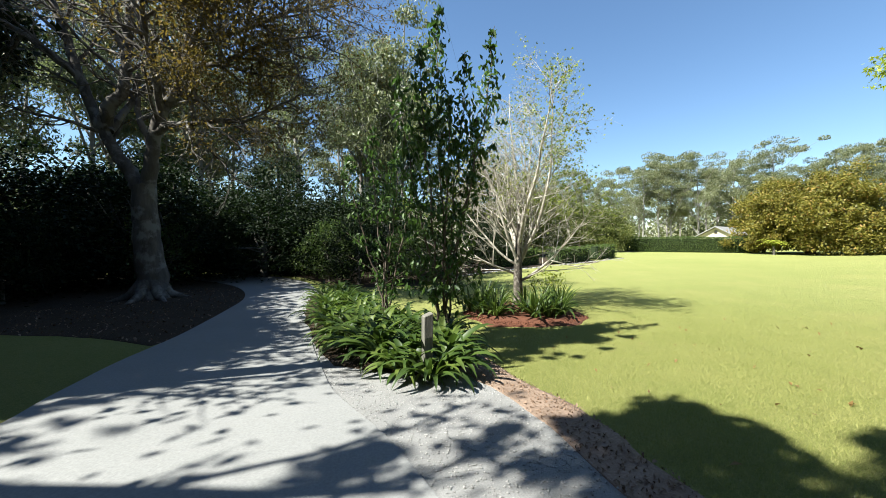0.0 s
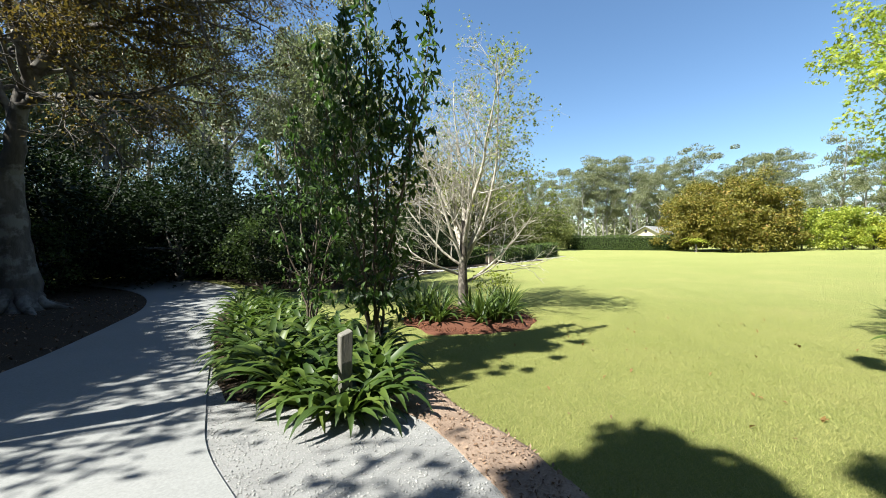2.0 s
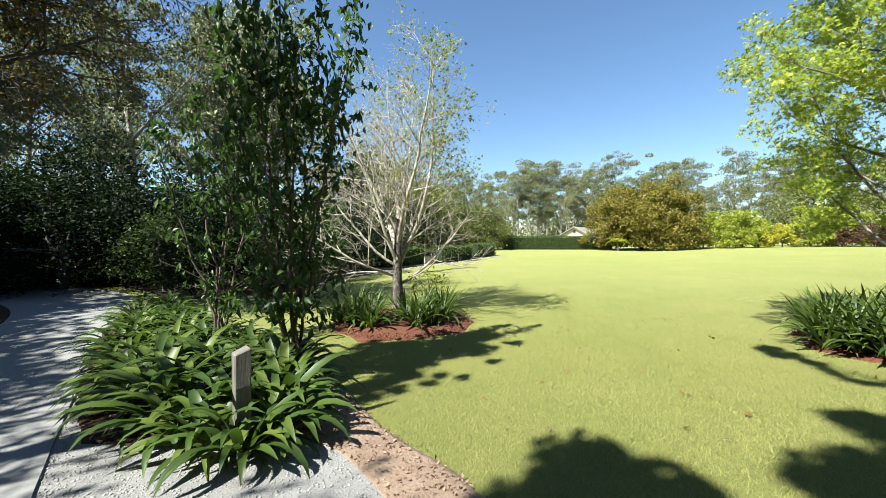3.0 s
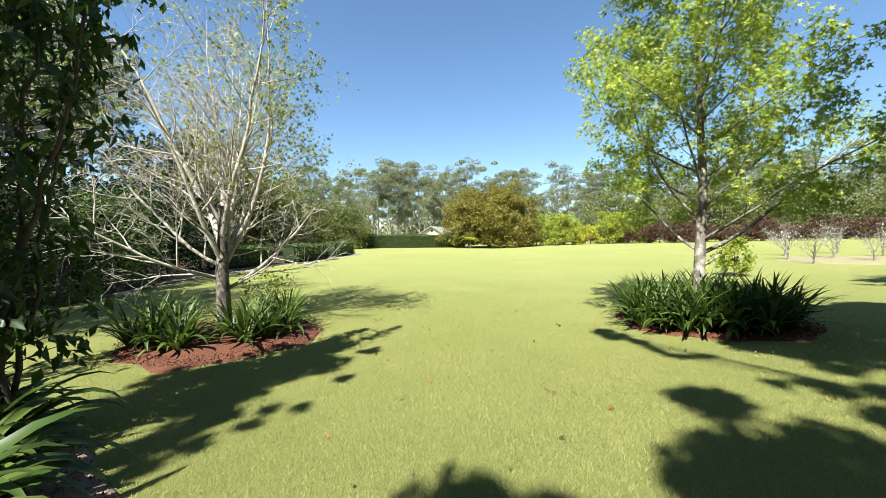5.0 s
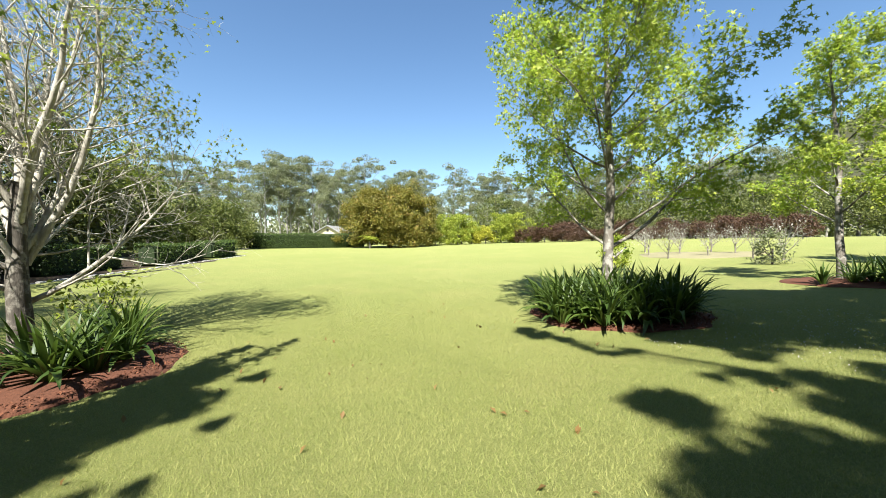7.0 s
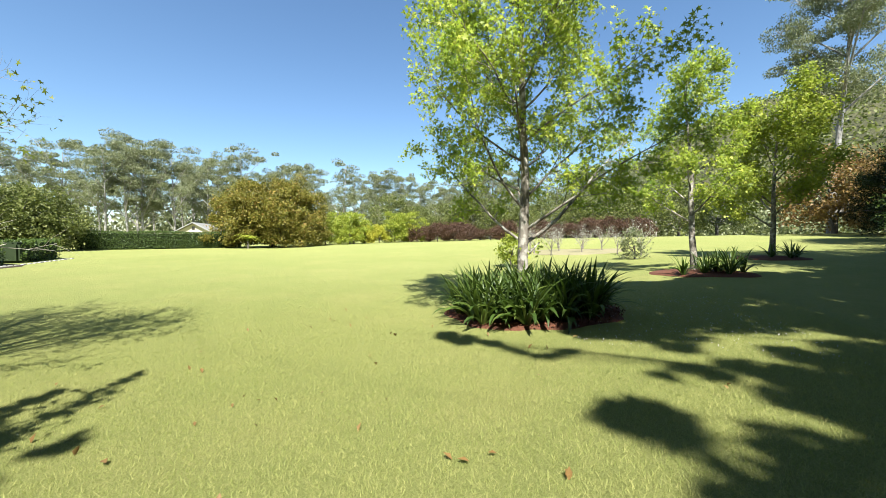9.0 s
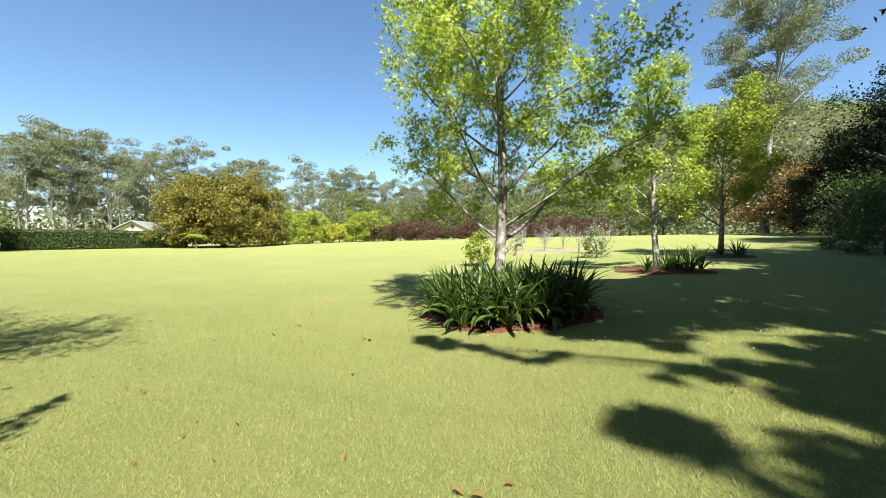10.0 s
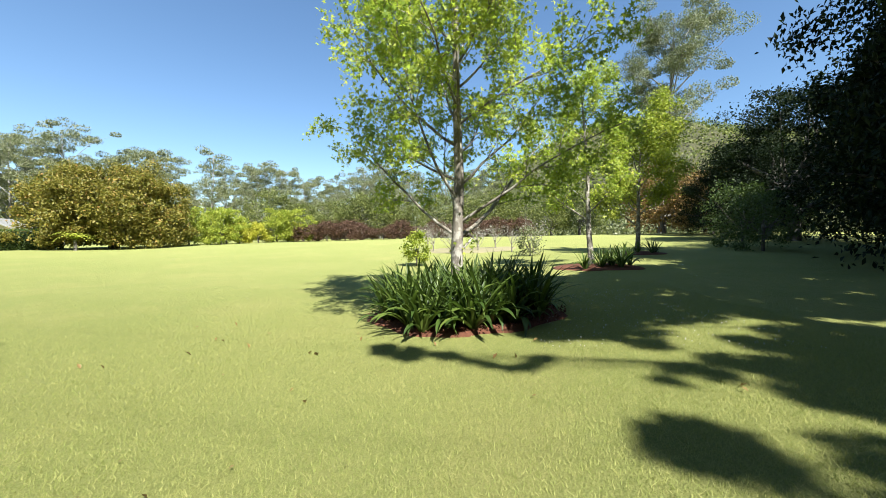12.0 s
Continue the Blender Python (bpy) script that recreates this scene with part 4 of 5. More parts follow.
# ---- unseen tall trees, added behind the walk to hold back light from the sky ----
for i in range(30):
    b = radians(136 + 126 * (i + rng.uniform(0.2, 0.8)) / 30)
    d = (17 if b < radians(200) else 25) + (i % 3) * 4.5
    x, y = d * math.sin(b), d * math.cos(b)
    o = copy_thing(dark, pose(x, y, land(x, y), 0, 0, rng.uniform(0, 360)))
    o.scale = (1.15, 1.15, rng.uniform(1.7, 2.3))

# ---- unseen trees, added behind the camera to cast the shade over drive and lawn ----
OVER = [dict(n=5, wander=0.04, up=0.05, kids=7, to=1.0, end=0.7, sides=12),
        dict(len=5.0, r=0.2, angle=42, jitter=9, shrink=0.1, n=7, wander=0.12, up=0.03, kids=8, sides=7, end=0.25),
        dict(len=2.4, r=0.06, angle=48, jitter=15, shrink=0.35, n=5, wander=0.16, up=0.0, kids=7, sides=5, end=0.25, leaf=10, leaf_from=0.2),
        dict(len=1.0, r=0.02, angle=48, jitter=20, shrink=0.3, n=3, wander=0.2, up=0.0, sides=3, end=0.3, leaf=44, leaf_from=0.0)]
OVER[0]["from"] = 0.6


def shade_caster(x, y, shade, lobes, height, label, seed, gap=0.0, step=0.55, leaf=0.2, name="shade_tree"):
    """An unseen tall dense tree, added to cast shade: its crown is made of leafy lobes that lie sunward of the stretch
    of ground which it shades.
    """
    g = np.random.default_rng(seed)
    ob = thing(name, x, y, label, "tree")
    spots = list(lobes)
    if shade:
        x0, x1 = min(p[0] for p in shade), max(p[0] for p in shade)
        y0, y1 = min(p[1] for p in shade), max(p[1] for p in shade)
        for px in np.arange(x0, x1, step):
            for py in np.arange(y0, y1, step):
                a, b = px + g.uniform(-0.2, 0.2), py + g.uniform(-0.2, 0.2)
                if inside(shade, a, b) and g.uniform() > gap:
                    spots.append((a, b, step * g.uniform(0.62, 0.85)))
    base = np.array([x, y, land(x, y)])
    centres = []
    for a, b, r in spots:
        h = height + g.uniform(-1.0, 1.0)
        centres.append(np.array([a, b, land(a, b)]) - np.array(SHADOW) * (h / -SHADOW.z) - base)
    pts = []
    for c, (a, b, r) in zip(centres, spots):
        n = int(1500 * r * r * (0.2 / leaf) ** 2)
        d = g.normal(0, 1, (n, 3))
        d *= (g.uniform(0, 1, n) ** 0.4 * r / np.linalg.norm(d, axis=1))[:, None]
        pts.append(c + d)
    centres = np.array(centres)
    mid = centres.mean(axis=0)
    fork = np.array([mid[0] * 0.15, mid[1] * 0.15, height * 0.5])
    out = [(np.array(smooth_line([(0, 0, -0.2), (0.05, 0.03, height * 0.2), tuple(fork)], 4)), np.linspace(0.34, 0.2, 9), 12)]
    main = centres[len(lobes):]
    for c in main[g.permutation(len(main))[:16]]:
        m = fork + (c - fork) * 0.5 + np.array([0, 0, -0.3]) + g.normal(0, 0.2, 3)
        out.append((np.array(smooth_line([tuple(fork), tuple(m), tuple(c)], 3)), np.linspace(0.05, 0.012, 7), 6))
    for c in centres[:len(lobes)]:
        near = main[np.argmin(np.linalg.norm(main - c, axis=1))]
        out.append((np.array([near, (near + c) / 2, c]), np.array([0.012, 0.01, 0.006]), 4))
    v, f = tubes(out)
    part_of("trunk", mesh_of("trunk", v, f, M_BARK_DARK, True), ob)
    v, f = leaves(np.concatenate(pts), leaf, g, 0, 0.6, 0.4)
    part_of("crown", mesh_of("crown", v, f, M_LEAF_SHADED), ob)
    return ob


shade_caster(-6.2, -2.6, [(0.9, 3.35), (1.4, 3.55), (1.9, 3.9), (2.35, 4.0), (2.6, 3.8), (2.75, 3.2), (2.85, 2.6), (3.0, 0.0), (1.2, 0.0), (1.2, 2.0), (1.15, 2.9)],
           [(1.25, 3.2, 0.25), (2.3, 3.75, 0.35), (0.75, 2.6, 0.2), (0.55, 3.2, 0.13), (0.3, 2.9, 0.15), (0.85, 1.9, 0.25), (-0.75, 2.55, 0.26), (-0.5, 2.75, 0.2)], 11.0, "unseen tall dense tree added to shade gravel and lawn by the driveway", 101, 0.02)
shade_caster(-3.6, -4.0, [(3.25, 2.8), (3.4, 3.3), (3.95, 3.2), (4.3, 2.72), (4.85, 2.5), (5.4, 2.35), (6.1, 2.15), (6.7, 1.85), (7.6, 1.0), (7.9, -0.5), (7.0, -2.5), (3.2, -1.5), (3.1, 1.5)],
           [(5.05, 3.3, 0.33), (5.22, 3.38, 0.25), (5.1, 3.55, 0.2), (5.62, 2.22, 0.26), (6.5, 2.35, 0.2), (7.1, 2.7, 0.2), (6.9, 1.6, 0.34), (6.3, 2.75, 0.2), (6.1, 2.6, 0.15), (6.85, 3.95, 0.13), (6.7, 4.12, 0.12), (6.65, 4.3, 0.1), (6.8, 4.5, 0.1), (7.0, 4.7, 0.1), (7.2, 4.9, 0.14), (7.3, 5.15, 0.1), (7.3, 5.4, 0.17), (7.45, 5.6, 0.2), (7.6, 5.75, 0.2), (7.55, 5.4, 0.15), (6.1, 3.05, 0.14)], 11.5, "unseen tall dense tree added to shade the lawn's corner", 103, 0.0)
shade_caster(3.0, -5.0, [(7.9, 3.9), (8.7, 4.2), (9.4, 4.35), (10.6, 4.5), (12.3, 4.5), (13.2, 3.9), (13.6, 2.3), (14.3, 0.7), (16.2, -1.4), (20.4, -7.9), (15, -11), (8.4, -5), (8.3, 0), (8.4, 1.4), (7.9, 2.8)],
           [(7.8, 3.7, 0.2), (7.6, 3.2, 0.2)], 11.0, "unseen broad dense tree added to shade the right of the lawn", 105, 0.0, 0.7, 0.26)
shade_caster(-5.6, 3.4, [(1.3, 6.64), (1.84, 6.41), (1.75, 6.55), (2.6, 7.0), (3.3, 7.6), (3.8, 8.2), (3.0, 8.2), (2.0, 7.9), (0.8, 8.0), (0.3, 7.4)],
           [(0.9, 6.05, 0.25), (1.2, 6.25, 0.25), (1.5, 6.35, 0.2), (0.9, 5.65, 0.16), (1.3, 5.85, 0.14), (1.7, 5.95, 0.12), (2.2, 6.0, 0.1), (2.9, 6.6, 0.1), (1.9, 6.2, 0.1), (3.7, 7.5, 0.15)], 9.0, "unseen slender tall tree added to shade the grass before the half-bare tree", 107, 0.12, 0.5)
# Added out of view as well: these shade the left ground and dapple the drive.
spreading = bushy("shade_tree", -15.3, 1.4, "spreading dense tree added to shade the ground left of the driveway", 101, (3.8, 4.1, 2.2), M_LEAF_SHADED, 0.24, 240, 190, 1.0, 0.28, category="tree", low=-0.85, base=6.5, limbs=24, uneven=0.1)
for x, y, k, turn in [(-17.0, 3.4, 1.35, 60), (-19.0, 9.0, 1.35, 200), (-16.8, -1.0, 1.3, 20)]:
    o = copy_thing(spreading, pose(x, y, land(x, y), 0, 0, turn))
    o.scale = (k, k, min(k, 1.1))
grown_tree("shade_tree", -9.0, 1.0, "unseen spreading tree added to dapple the driveway with shade", 102, OVER, 5.0, 0.3, M_BARK_DARK, M_LEAF_RUST, 0.16, spread=0.2,
           thin=lambda p, g: g.uniform(0, 1, len(p)) < 0.22)

# ---- strap-leaved plants ----
def strap_mesh(seed, stiff=False):
    g = random.Random(seed)
    length, w, bend = g.uniform(0.6, 0.88), g.uniform(0.075, 0.098), g.uniform(1.4, 2.8)
    if stiff:
        length, w, bend = g.uniform(0.7, 0.98), g.uniform(0.042, 0.056), g.uniform(0.4, 1.9)
    n, pos, ang = 7, Vector((0, 0, 0)), radians(g.uniform(58, 84))
    verts, faces = [], []
    for i in range(n + 1):
        u = i / n
        ww = w * (0.7 + 0.6 * math.sin(math.pi * min(1, u * 0.9 + 0.1))) * (1 - u ** 7) * 0.72
        dz = 0.22 * ww
        verts += [(pos.x, -ww / 2, pos.z + dz), (pos.x, 0, pos.z), (pos.x, ww / 2, pos.z + dz)]
        pos = pos + Vector((math.cos(ang), 0, math.sin(ang))) * length / n
        ang -= bend / n * (0.4 + 1.2 * u)
    for i in range(n):
        for k in range(2):
            a = i * 3 + k
            faces.append((a, a + 1, a + 4, a + 3))
    return mesh_of("leaf", verts, np.array(faces), M_STRAP, True)


STRAPS = [strap_mesh(200 + i) for i in range(8)]
STIFF = [strap_mesh(230 + i, True) for i in range(8)]


def strap_plant(x, y, size, count, label, group, seed, upright=1.0):
    g = random.Random(seed)
    ob = thing("strap_leaved_plant", x, y, label, "plant", group, z=land(x, y) + 0.05)
    for i in range(count):
        leaf = part_of("leaf", g.choice(STRAPS if upright > 0.9 else STIFF + STIFF + STRAPS), ob)
        a = i * 137.5 + g.uniform(-20, 20)
        inner = i / count
        leaf.matrix_basis = pose(0.05 * math.cos(radians(a)), 0.05 * math.sin(radians(a)), 0, g.uniform(-12, 12), (1 - inner) * 30 * (2 * upright - 1) + g.uniform(-8, 8) - 10 * inner, a) @ Matrix.Scale(size * g.uniform(0.8, 1.15), 4)
    return ob


g = random.Random(77)
plants_a = []
for i in range(700):
    x, y = g.uniform(-4.2, 0.3), g.uniform(4.9, 13.3)
    gap = 0.33 if y < 7 else 0.42
    if inside(BED_A_LINE, x, y) and inside(BED_A_LINE, x - 0.55, y + 0.1) and all(math.hypot(x - p[0], y - p[1]) > gap for p in plants_a) and math.hypot(x + 0.2, y - 4.75) > 0.22:
        plants_a.append((x, y))
plants_a += [(-0.44, 4.74), (0.06, 4.8), (-0.16, 4.52)]
for i, (x, y) in enumerate(plants_a):
    strap_plant(x, y, g.uniform(1.1, 1.35) if 4.9 < y < 7.0 else g.uniform(0.9, 1.12), 28 if y < 7.5 else 22, "glossy green strap-leaved plant in the bed by the driveway", "plants along the drive", 300 + i)
for i, (x, y) in enumerate([(1.0, 9.5), (1.3, 9.15), (1.45, 9.6), (1.1, 10.0), (0.75, 9.8), (2.2, 8.95), (2.55, 9.0), (2.9, 9.3), (2.45, 9.5), (3.0, 9.75), (2.75, 10.1), (2.1, 9.4), (3.2, 10.1)]):
    strap_plant(x, y, g.uniform(0.85, 1.02), 38, "dark green strap-leaved plant under the half-bare tree", "plants under the bare tree", 400 + i, 0.87)
for i in range(46):
    a, d = i * 2.4, 0.2 * math.sqrt(i)
    x, y = 9.3 + d * math.cos(a) * 0.85 + g.uniform(-0.06, 0.06), 4.72 + d * math.sin(a) * 1.0 + g.uniform(-0.06, 0.06)
    strap_plant(x, y, g.uniform(0.85, 1.15), 38, "upright dark green strap-leaved plant round the trunk", "plants under the green tree", 500 + i, 0.88)
for i, (x, y) in enumerate([(15.4, -0.1), (15.2, 0.3), (15.5, -0.5), (15.75, -0.85), (14.9, 0.9), (15.9, -0.4), (15.1, -0.3), (15.45, 0.15), (21.9, -4.6), (22.1, -4.0), (22.2, -4.9)]):
    strap_plant(x, y, g.uniform(0.7, 0.95), 24, "green strap-leaved plant in a red soil bed", "plants under the row of trees", 600 + i, 0.85)

# ---- post ----
def post():
    ob = thing("timber_post", -0.2, 4.72, "short weathered grey timber post among the plants", "post", rz=25)
    bm = bmesh.new()
    bmesh.ops.create_cube(bm, size=1.0, matrix=Matrix.Translation((0, 0, 0.33)) @ Matrix.Diagonal((0.12, 0.1, 1.0, 1)))
    bmesh.ops.subdivide_edges(bm, edges=[e for e in bm.edges if abs((e.verts[0].co - e.verts[1].co).z) > 0.5], cuts=6)
    for v in bm.verts:
        if v.co.z > 0.8:
            v.co.z += v.co.x * 0.35
        v.co += Vector((noise.noise(v.co * 7), noise.noise(v.co * 7 + Vector((5, 0, 0))), noise.noise(v.co * 5) * 1.5)) * 0.012
    bmesh.ops.bevel(bm, geom=bm.edges[:], offset=0.008, segments=1, affect="EDGES")
    part("post", bm, M_POST, ob)


post()

# ---- blossom shrubs, small shrubs ----
TWIGGY = [dict(n=3, wander=0.05, up=0.1, kids=7, to=1.0, end=0.7, sides=5),
          dict(len=1.5, r=0.02, angle=38, jitter=15, shrink=0.2, n=5, wander=0.1, up=0.08, kids=8, sides=4, end=0.25),
          dict(len=0.6, r=0.008, angle=40, jitter=15, shrink=0.3, n=3, wander=0.15, up=0.08, sides=3, end=0.4, leaf=3, leaf_from=0.2)]
TWIGGY[0]["from"] = 0.4
blossom = grown_tree("blossom_shrub", 27.5, 5.5, "bare twiggy shrub with thin white blossom", 111, TWIGGY, 0.7, 0.05, M_BARK_PALE, M_BLOSSOM, 0.09, "orchard shrubs", category="shrub")
for x, y, k in [(29.5, 6.8, 1.1), (31.5, 5.2, 1.0), (30.0, 3.6, 0.9), (33.0, 7.5, 1.1), (34.0, 3.5, 1.1), (32.0, 2.2, 1.0), (36.0, 5.5, 1.2), (27.0, 1.6, 0.9), (25.0, 0.6, 1.1)]:
    o = copy_thing(blossom, pose(x, y, land(x, y), 0, 0, rng.uniform(0, 360)))
    o.scale = (k, k, k * 1.1)
bushy("small_shrub", 19.6, 6.8, "small loose upright yellow-green shrub on the lawn", 112, (0.5, 0.5, 0.85), M_LEAF_LIME, 0.12, 40, 40, 0.2, 0.03, low=-0.7, base=0.15, limbs=10)
bushy("small_shrub", 2.9, 10.5, "small leafy shrub beside the half-bare trunk", 113, (0.45, 0.45, 0.5), M_LEAF_LIME, 0.085, 24, 14, 0.22, 0.03, low=-0.5, base=0.3, limbs=12)
bushy("white_shrub", 22.8, 1.2, "small grey-green shrub with pale flowers on the lawn", 114, (0.6, 0.6, 0.8), M_LEAF_GUM, 0.1, 30, 40, 0.22, 0.04, low=-0.7, base=0.1, limbs=10)

# ---- distance ----
def far_wood():
    """The wood that closes the view all round, beyond the gums."""
    g = np.random.default_rng(7)
    n = 900
    a = np.radians(g.uniform(-110, 215, n))
    d = g.uniform(138, 175, n)
    a[:160] = np.radians(g.uniform(-75, 18, 160))
    d[:160] = g.uniform(64, 90, 160)
    h = g.uniform(6, 16, n)
    h[:160] = g.uniform(4, 8, 160)
    cx, cy = d * np.sin(a), d * np.cos(a)
    idx = np.repeat(np.arange(n), 150)
    o = g.normal(0, 1, (len(idx), 3))
    o /= np.linalg.norm(o, axis=1)[:, None]
    o *= g.uniform(0.75, 1.05, len(idx))[:, None]
    pts = np.stack([cx[idx] + o[:, 0] * 4.5, cy[idx] + o[:, 1] * 4.5, np.maximum(0.2, h[idx] * (0.5 + 0.5 * o[:, 2]))], 1)
    v, f = leaves(pts, 1.3, g, 0.3, 0.6, 0.3, 0.4)
    tagged(new("far_wood", mesh_of("far_wood", v, f, M_LEAF_GUM)), "distant olive woodland closing the view", "woodland", kind="stuff")


far_wood()


def far_hill():
    n, m = 70, 40
    verts = []
    for i in range(n):
        for j in range(m):
            b, d = radians(84 + 66 * i / (n - 1)), 260 + 520 * j / (m - 1)
            x, y = d * math.sin(b), d * math.cos(b)
            s = math.sin(math.pi * i / (n - 1)) ** 0.8 * math.sin(math.pi * 0.5 * j / (m - 1))
            z = 205 * s * (0.9 + 0.25 * noise.noise((x * 0.004, y * 0.004, 0))) + 9 * noise.noise((x * 0.05, y * 0.05, 3)) * min(1, s * 6) - 3
            verts.append((x, y, z))
    i, j = np.meshgrid(np.arange(n - 1), np.arange(m - 1), indexing="ij")
    f = np.stack([i * m + j, (i + 1) * m + j, (i + 1) * m + j + 1, i * m + j + 1], -1).reshape(-1, 4)
    tagged(new("far_hill", mesh_of("far_hill", verts, f, M_HILL, True)), "wooded olive-brown hillside in the distance", "hill", kind="structure")
    g = np.random.default_rng(8)
    v = np.array(verts)
    pts = v[g.integers(0, len(v), 42000)] + g.normal(0, 1, (42000, 3)) * np.array([9, 9, 2.5]) + np.array([0, 0, 2.0])
    a, b = leaves(pts[pts[:, 2] > 2], 2.8, g, 0, 0.8, 0.0, 0.5)
    tagged(new("hill_woodland", mesh_of("hill_woodland", a, b, M_LEAF_OLIVE)), "olive tree crowns covering the distant hillside", "woodland", kind="stuff")


far_hill()

# ---- grass blades near the walk ----
def grass():
    g = np.random.default_rng(9)
    n = 1300000
    x, y = g.uniform(0.3, 13, n), g.uniform(0.2, 14, n)
    away = np.hypot(x - np.clip(x, 1.0, 4.5), y - np.clip(y, 2.0, 6.0))
    keep = g.uniform(0, 1, n) < np.exp(-(away / 4.2) ** 1.5)
    for line in (MULCH_LINE, GRAVEL_LINE, BED_B_LINE, BED_C_LINE, BED_A_LINE):
        px, py = np.array([p[0] for p in line]), np.array([p[1] for p in line])
        hit = np.zeros(n, bool)
        jx, jy = x + g.normal(0, 0.05, n), y + g.normal(0, 0.05, n)
        for x0, y0, x1, y1 in zip(px, py, np.roll(px, -1), np.roll(py, -1)):
            if y0 != y1:
                hit ^= ((y0 > jy) != (y1 > jy)) & (jx < (x1 - x0) * (jy - y0) / (y1 - y0) + x0)
        keep &= ~hit
    x, y = x[keep], y[keep]
    n = len(x)
    z = np.array([land(a, b) for a, b in zip(x, y)])
    a = g.uniform(0, 2 * math.pi, n)
    h = g.uniform(0.010, 0.032, n)
    w = g.uniform(0.0013, 0.0030, n)
    lean = g.normal(0, 0.8, (n, 2)) * h[:, None]
    v = np.empty((n, 3, 3))
    v[:, 0] = np.stack([x - np.cos(a) * w, y - np.sin(a) * w, z - 0.004], 1)
    v[:, 1] = np.stack([x + np.cos(a) * w, y + np.sin(a) * w, z - 0.004], 1)
    v[:, 2] = np.stack([x + lean[:, 0], y + lean[:, 1], z + h], 1)
    me = mesh_of("grass", v.reshape(-1, 3), np.arange(n * 3).reshape(-1, 3), M_BLADE)
    tagged(new("grass", me), "short mown green grass blades on the lawn", "grass", kind="stuff")


grass()


def stones():
    g = np.random.default_rng(10)
    n = 14000
    x, y = g.uniform(-2.2, 1.4, n), g.uniform(1.0, 6.2, n)
    keep = np.array([inside(GRAVEL_LINE, p, q) and not inside(ROAD_LINE, p, q) for p, q in zip(x, y)])
    x, y = x[keep], y[keep]
    n = len(x)
    z = np.array([land(p, q) for p, q in zip(x, y)]) + 0.018
    r = g.uniform(0.004, 0.012, n)
    base = np.array([[1, 0, 0], [-1, 0, 0], [0, 1, 0], [0, -1, 0], [0, 0, 0.7], [0, 0, -0.7]], float)
    tri = np.array([[0, 2, 4], [2, 1, 4], [1, 3, 4], [3, 0, 4], [2, 0, 5], [1, 2, 5], [3, 1, 5], [0, 3, 5]])
    v = base[None] * r[:, None, None] * g.uniform(0.6, 1.3, (n, 6, 1)) + g.normal(0, 0.15, (n, 6, 3)) * r[:, None, None] + np.stack([x, y, z], 1)[:, None]
    f = (tri[None] + np.arange(n)[:, None, None] * 6).reshape(-1, 3)
    tagged(new("gravel_stones", mesh_of("gravel_stones", v.reshape(-1, 3), f, M_PEBBLE)), "loose pale grey gravel stones", "gravel", kind="stuff")


ROAD_LINE = [tuple(p[:2]) for p in ROAD_L] + [tuple(p[:2]) for p in ROAD_R[::-1]]
stones()


def cable(x0, y0, z0, x1, y1, z1, sag):
    pts = np.array([[x0 + (x1 - x0) * u, y0 + (y1 - y0) * u, z0 + (z1 - z0) * u - sag * 4 * u * (1 - u)] for u in np.linspace(0, 1, 25)])
    v, f = tubes([(pts, np.full(25, 0.006), 5)])
    tagged(new("power_cable", mesh_of("power_cable", v, f, M_CABLE, True)), "thin dark overhead power cable against the sky", "cable", "power cables")


for k in (0.0, 2.1, 4.2):
    cable(-12.0 + k, -20.0, 20.0, 13.0 + k, 138.0, 20.0, 0.8)


def edging():
    ob = thing("stone_edging", 4.6, 24.0, "low row of pale stones along the lawn's edge", "edging")
    line = smooth_line([(0.2, 17.6), (1.9, 20.9), (6.1, 25.0), (12.2, 31.0), (18.0, 37.0)], 14)
    base = bmesh.new()
    bmesh.ops.create_cube(base, size=1.0, matrix=Matrix.Diagonal((0.55, 0.22, 0.2, 1)))
    bmesh.ops.bevel(base, geom=base.edges[:], offset=0.05, segments=1, affect="EDGES")
    first = part("stone", base, M_STONE, ob)
    for i, ((x, y), (x1, y1)) in enumerate(zip(line, line[1:])):
        o = first if i == 0 else part_of("stone", first.data, ob)
        o.matrix_basis = pose(x - 4.6, y - 24.0, land(x, y) - land(4.6, 24.0) - 0.01, rng.uniform(-4, 4), rng.uniform(-4, 4), math.degrees(math.atan2(y1 - y, x1 - x)) + rng.uniform(-5, 5)) @ Matrix.Scale(rng.uniform(0.45, 0.8), 4)


edging()


def fallen():
    g = np.random.default_rng(15)
    n = 70
    x, y = g.uniform(1.8, 9.0, n), g.uniform(2.5, 9.0, n)
    pts = np.stack([x, y, np.array([land(a, b) for a, b in zip(x, y)]) + 0.03], 1)
    v, f = leaves(pts, 0.07, g, 0, 0.5, 0.0, 0.9)
    tagged(new("fallen_leaves", mesh_of("fallen_leaves", v, f, M_LEAF_BROWN)), "few dry brown leaves fallen on the lawn", "fallen leaves", kind="stuff")


fallen()


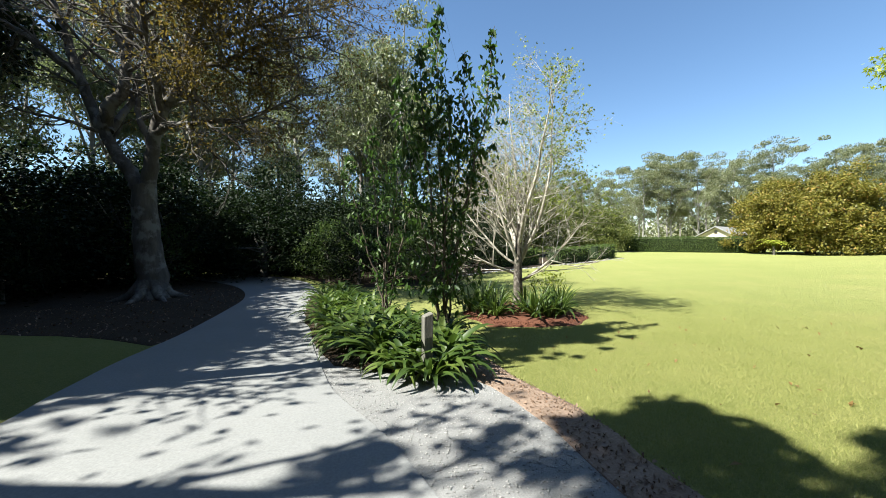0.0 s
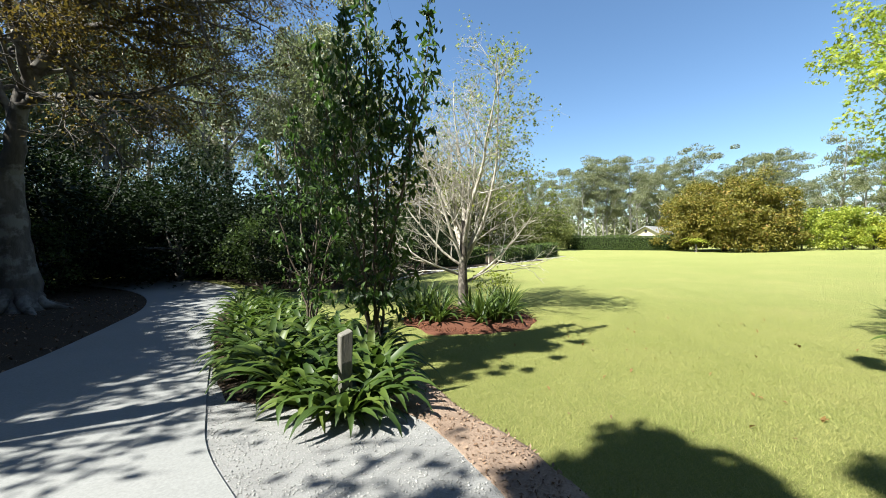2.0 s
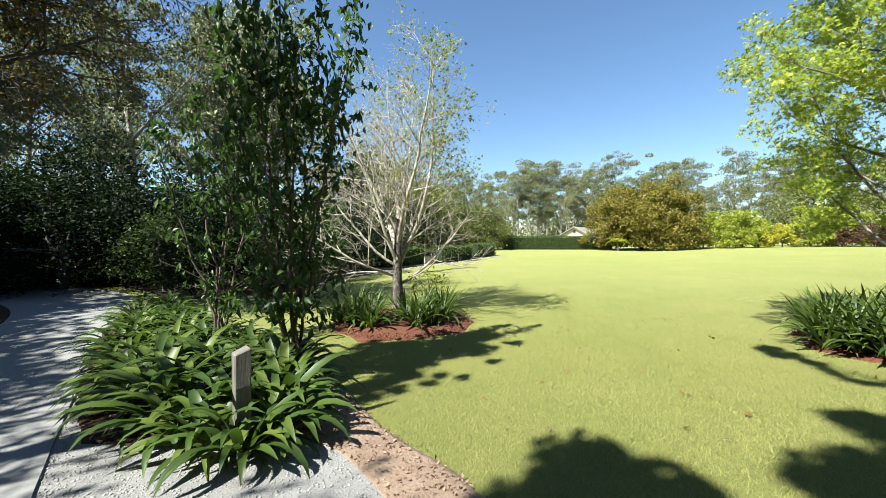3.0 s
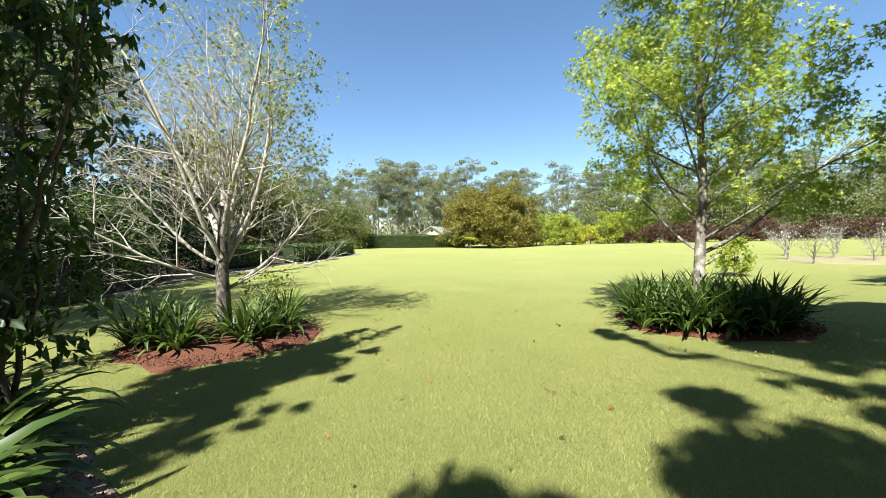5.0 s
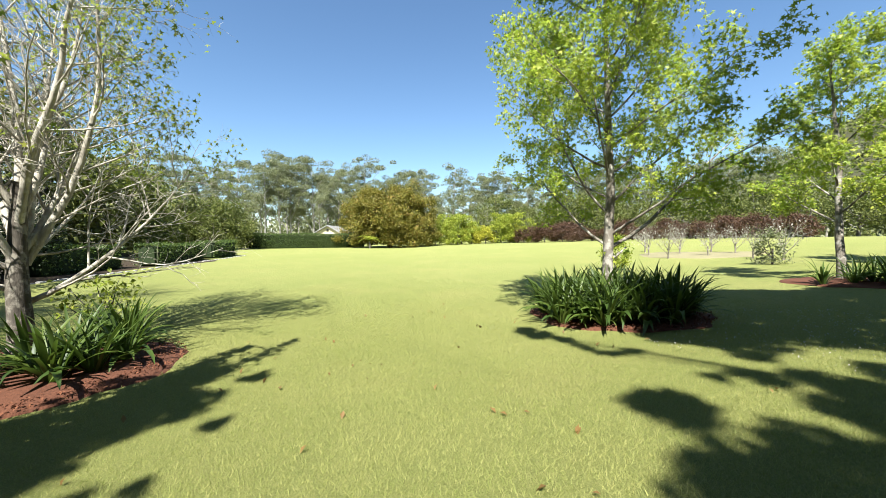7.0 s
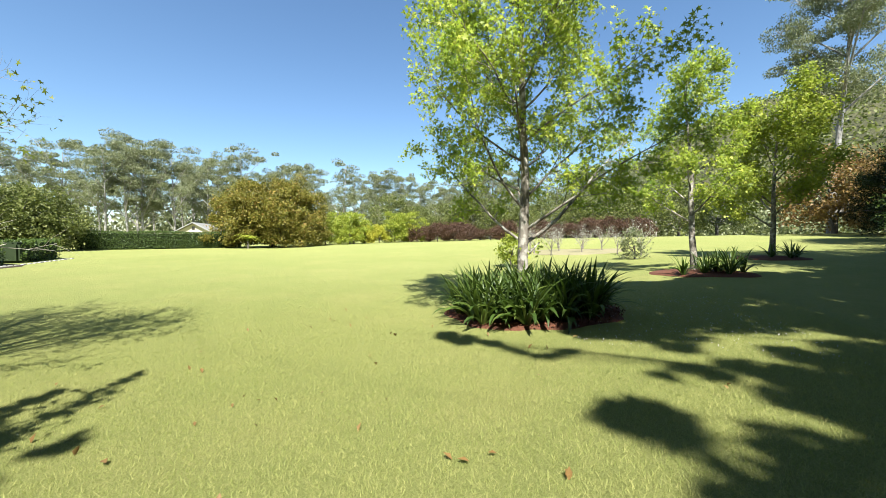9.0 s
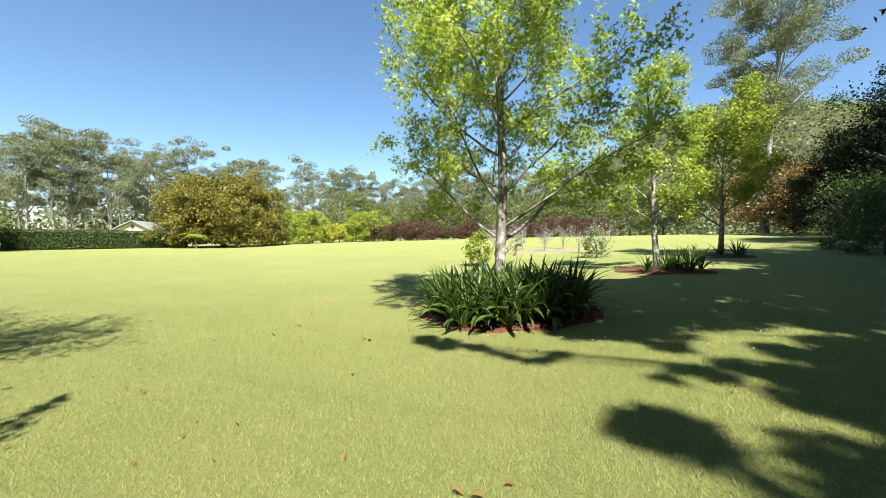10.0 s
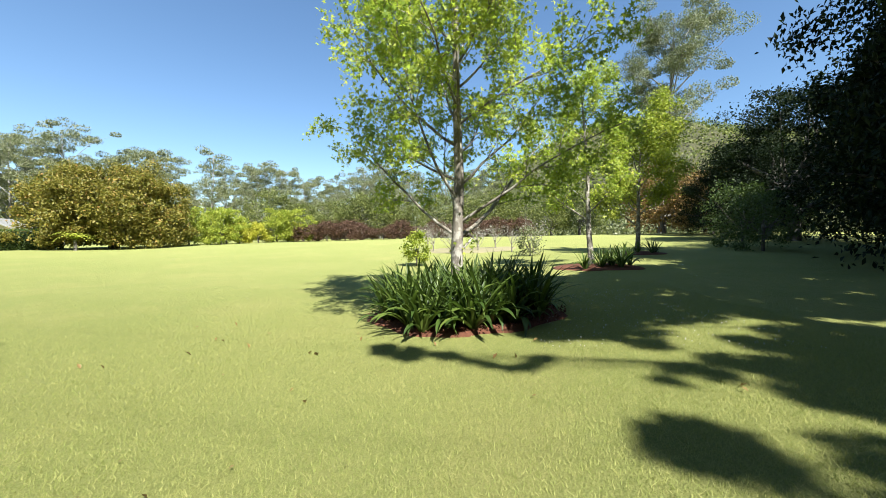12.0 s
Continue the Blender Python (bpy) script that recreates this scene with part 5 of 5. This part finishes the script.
def tree_fern(x, y):
    ob = thing("tree_fern", x, y, "yellow-green tree fern with arching fronds on a short trunk", "fern")
    v, f = tubes([(np.array([[0, 0, -0.1], [0.03, 0, 0.5], [0, 0.03, 1.1]]), np.array([0.16, 0.13, 0.12]), 8)])
    part_of("trunk", mesh_of("trunk", v, f, M_BARK_DARK, True), ob)
    verts, faces = [], []
    pos, ang = Vector((0, 0, 0)), radians(62)
    for i in range(9):
        u = i / 8
        w = 0.34 * math.sin(math.pi * min(1, 0.12 + 0.88 * u)) ** 0.7
        verts += [(pos.x, -w, pos.z - 0.06), (pos.x, 0, pos.z), (pos.x, w, pos.z - 0.06), (pos.x + 0.16, -w * 0.9, pos.z - 0.1), (pos.x + 0.16, w * 0.9, pos.z - 0.1)]
        b = i * 5
        faces += [(b, b + 1, b + 3), (b + 1, b + 2, b + 4)]
        if i < 8:
            pos = pos + Vector((math.cos(ang), 0, math.sin(ang))) * 0.24
            ang -= 0.27
    me = mesh_of("frond", verts, np.array(faces), M_LEAF_LIME)
    for i in range(16):
        fr = part_of("frond", me, ob)
        fr.matrix_basis = pose(0, 0, 1.08, rng.uniform(-8, 8), rng.uniform(-18, 22), i * 137.5)


tree_fern(36.4, 41.2)
for x, y, k in [(22.6, -10.4, 0.9), (25.5, -11.5, 1.1)]:
    o = copy_thing(shade_c, pose(x, y, land(x, y), 0, 0, 40 * k))
    o.scale = (k, k, k)


def scatter(name, lines, holes, box, count, size, mat, label, category, seed, lift, width=0.5):
    """Loose chips or dry leaves lying inside the outlines."""
    g = np.random.default_rng(seed)
    x, y = g.uniform(box[0], box[1], count), g.uniform(box[2], box[3], count)
    keep = [any(inside(q, a, b) for q in lines) and not any(inside(q, a, b) for q in holes) for a, b in zip(x, y)]
    x, y = x[keep], y[keep]
    pts = np.stack([x, y, np.array([land(a, b) for a, b in zip(x, y)]) + lift + g.uniform(0, 0.012, len(x))], 1)
    v, f = leaves(pts, size, g, 0, width, 0.0, 0.85, 0.6)
    tagged(new(name, mesh_of(name, v, f, mat)), label, category, kind="stuff")


M_CHIP = foliage("bark_chip", (0.0884, 0.0544, 0.034), (0.163, 0.105, 0.068), (0.272, 0.197, 0.143), 0.0, 0.9, 0.1)
scatter("fallen_petals", [BED_C_LINE, [(6.6, 1.2), (11.0, 1.0), (10.5, 3.4), (7.2, 4.0)]], [], (6.6, 11.0, 1.0, 4.2), 900, 0.022, M_BLOSSOM, "tiny pale petals fallen on the grass", "fallen petals", 36, 0.035)
M_CRUMB = foliage("soil_crumb", (0.0476, 0.0204, 0.0136), (0.102, 0.0408, 0.0238), (0.177, 0.0748, 0.0408), 0.0, 0.9, 0.1)
scatter("mulch_chips", [MULCH_LINE], [ROAD_LINE], (-0.4, 2.0, 1.2, 6.6), 9000, 0.03, M_CHIP, "small brown bark chips on the mulch", "mulch", 31, 0.028)
scatter("soil_crumbs", [BED_B_LINE], [], (0.4, 3.8, 8.1, 11.5), 6000, 0.035, M_CRUMB, "red soil crumbs and twigs under the half-bare tree", "soil", 32, 0.06)
scatter("soil_crumbs", [BED_C_LINE], [], (7.9, 11.2, 2.9, 6.6), 5000, 0.04, M_CRUMB, "red soil crumbs under the fresh green tree", "soil", 33, 0.06)
scatter("dry_leaves", [BED_A_LINE], [ROAD_LINE], (-4.8, 0.4, 4.7, 13.6), 6000, 0.055, M_CHIP, "dry brown leaves in the bed by the driveway", "dry leaves", 34, 0.04)
scatter("dry_leaves", [LITTER], [ROAD_LINE], (-11, -4.8, 6.5, 14.5), 1600, 0.06, M_CHIP, "dry brown leaves under the old tree", "dry leaves", 35, 0.03)
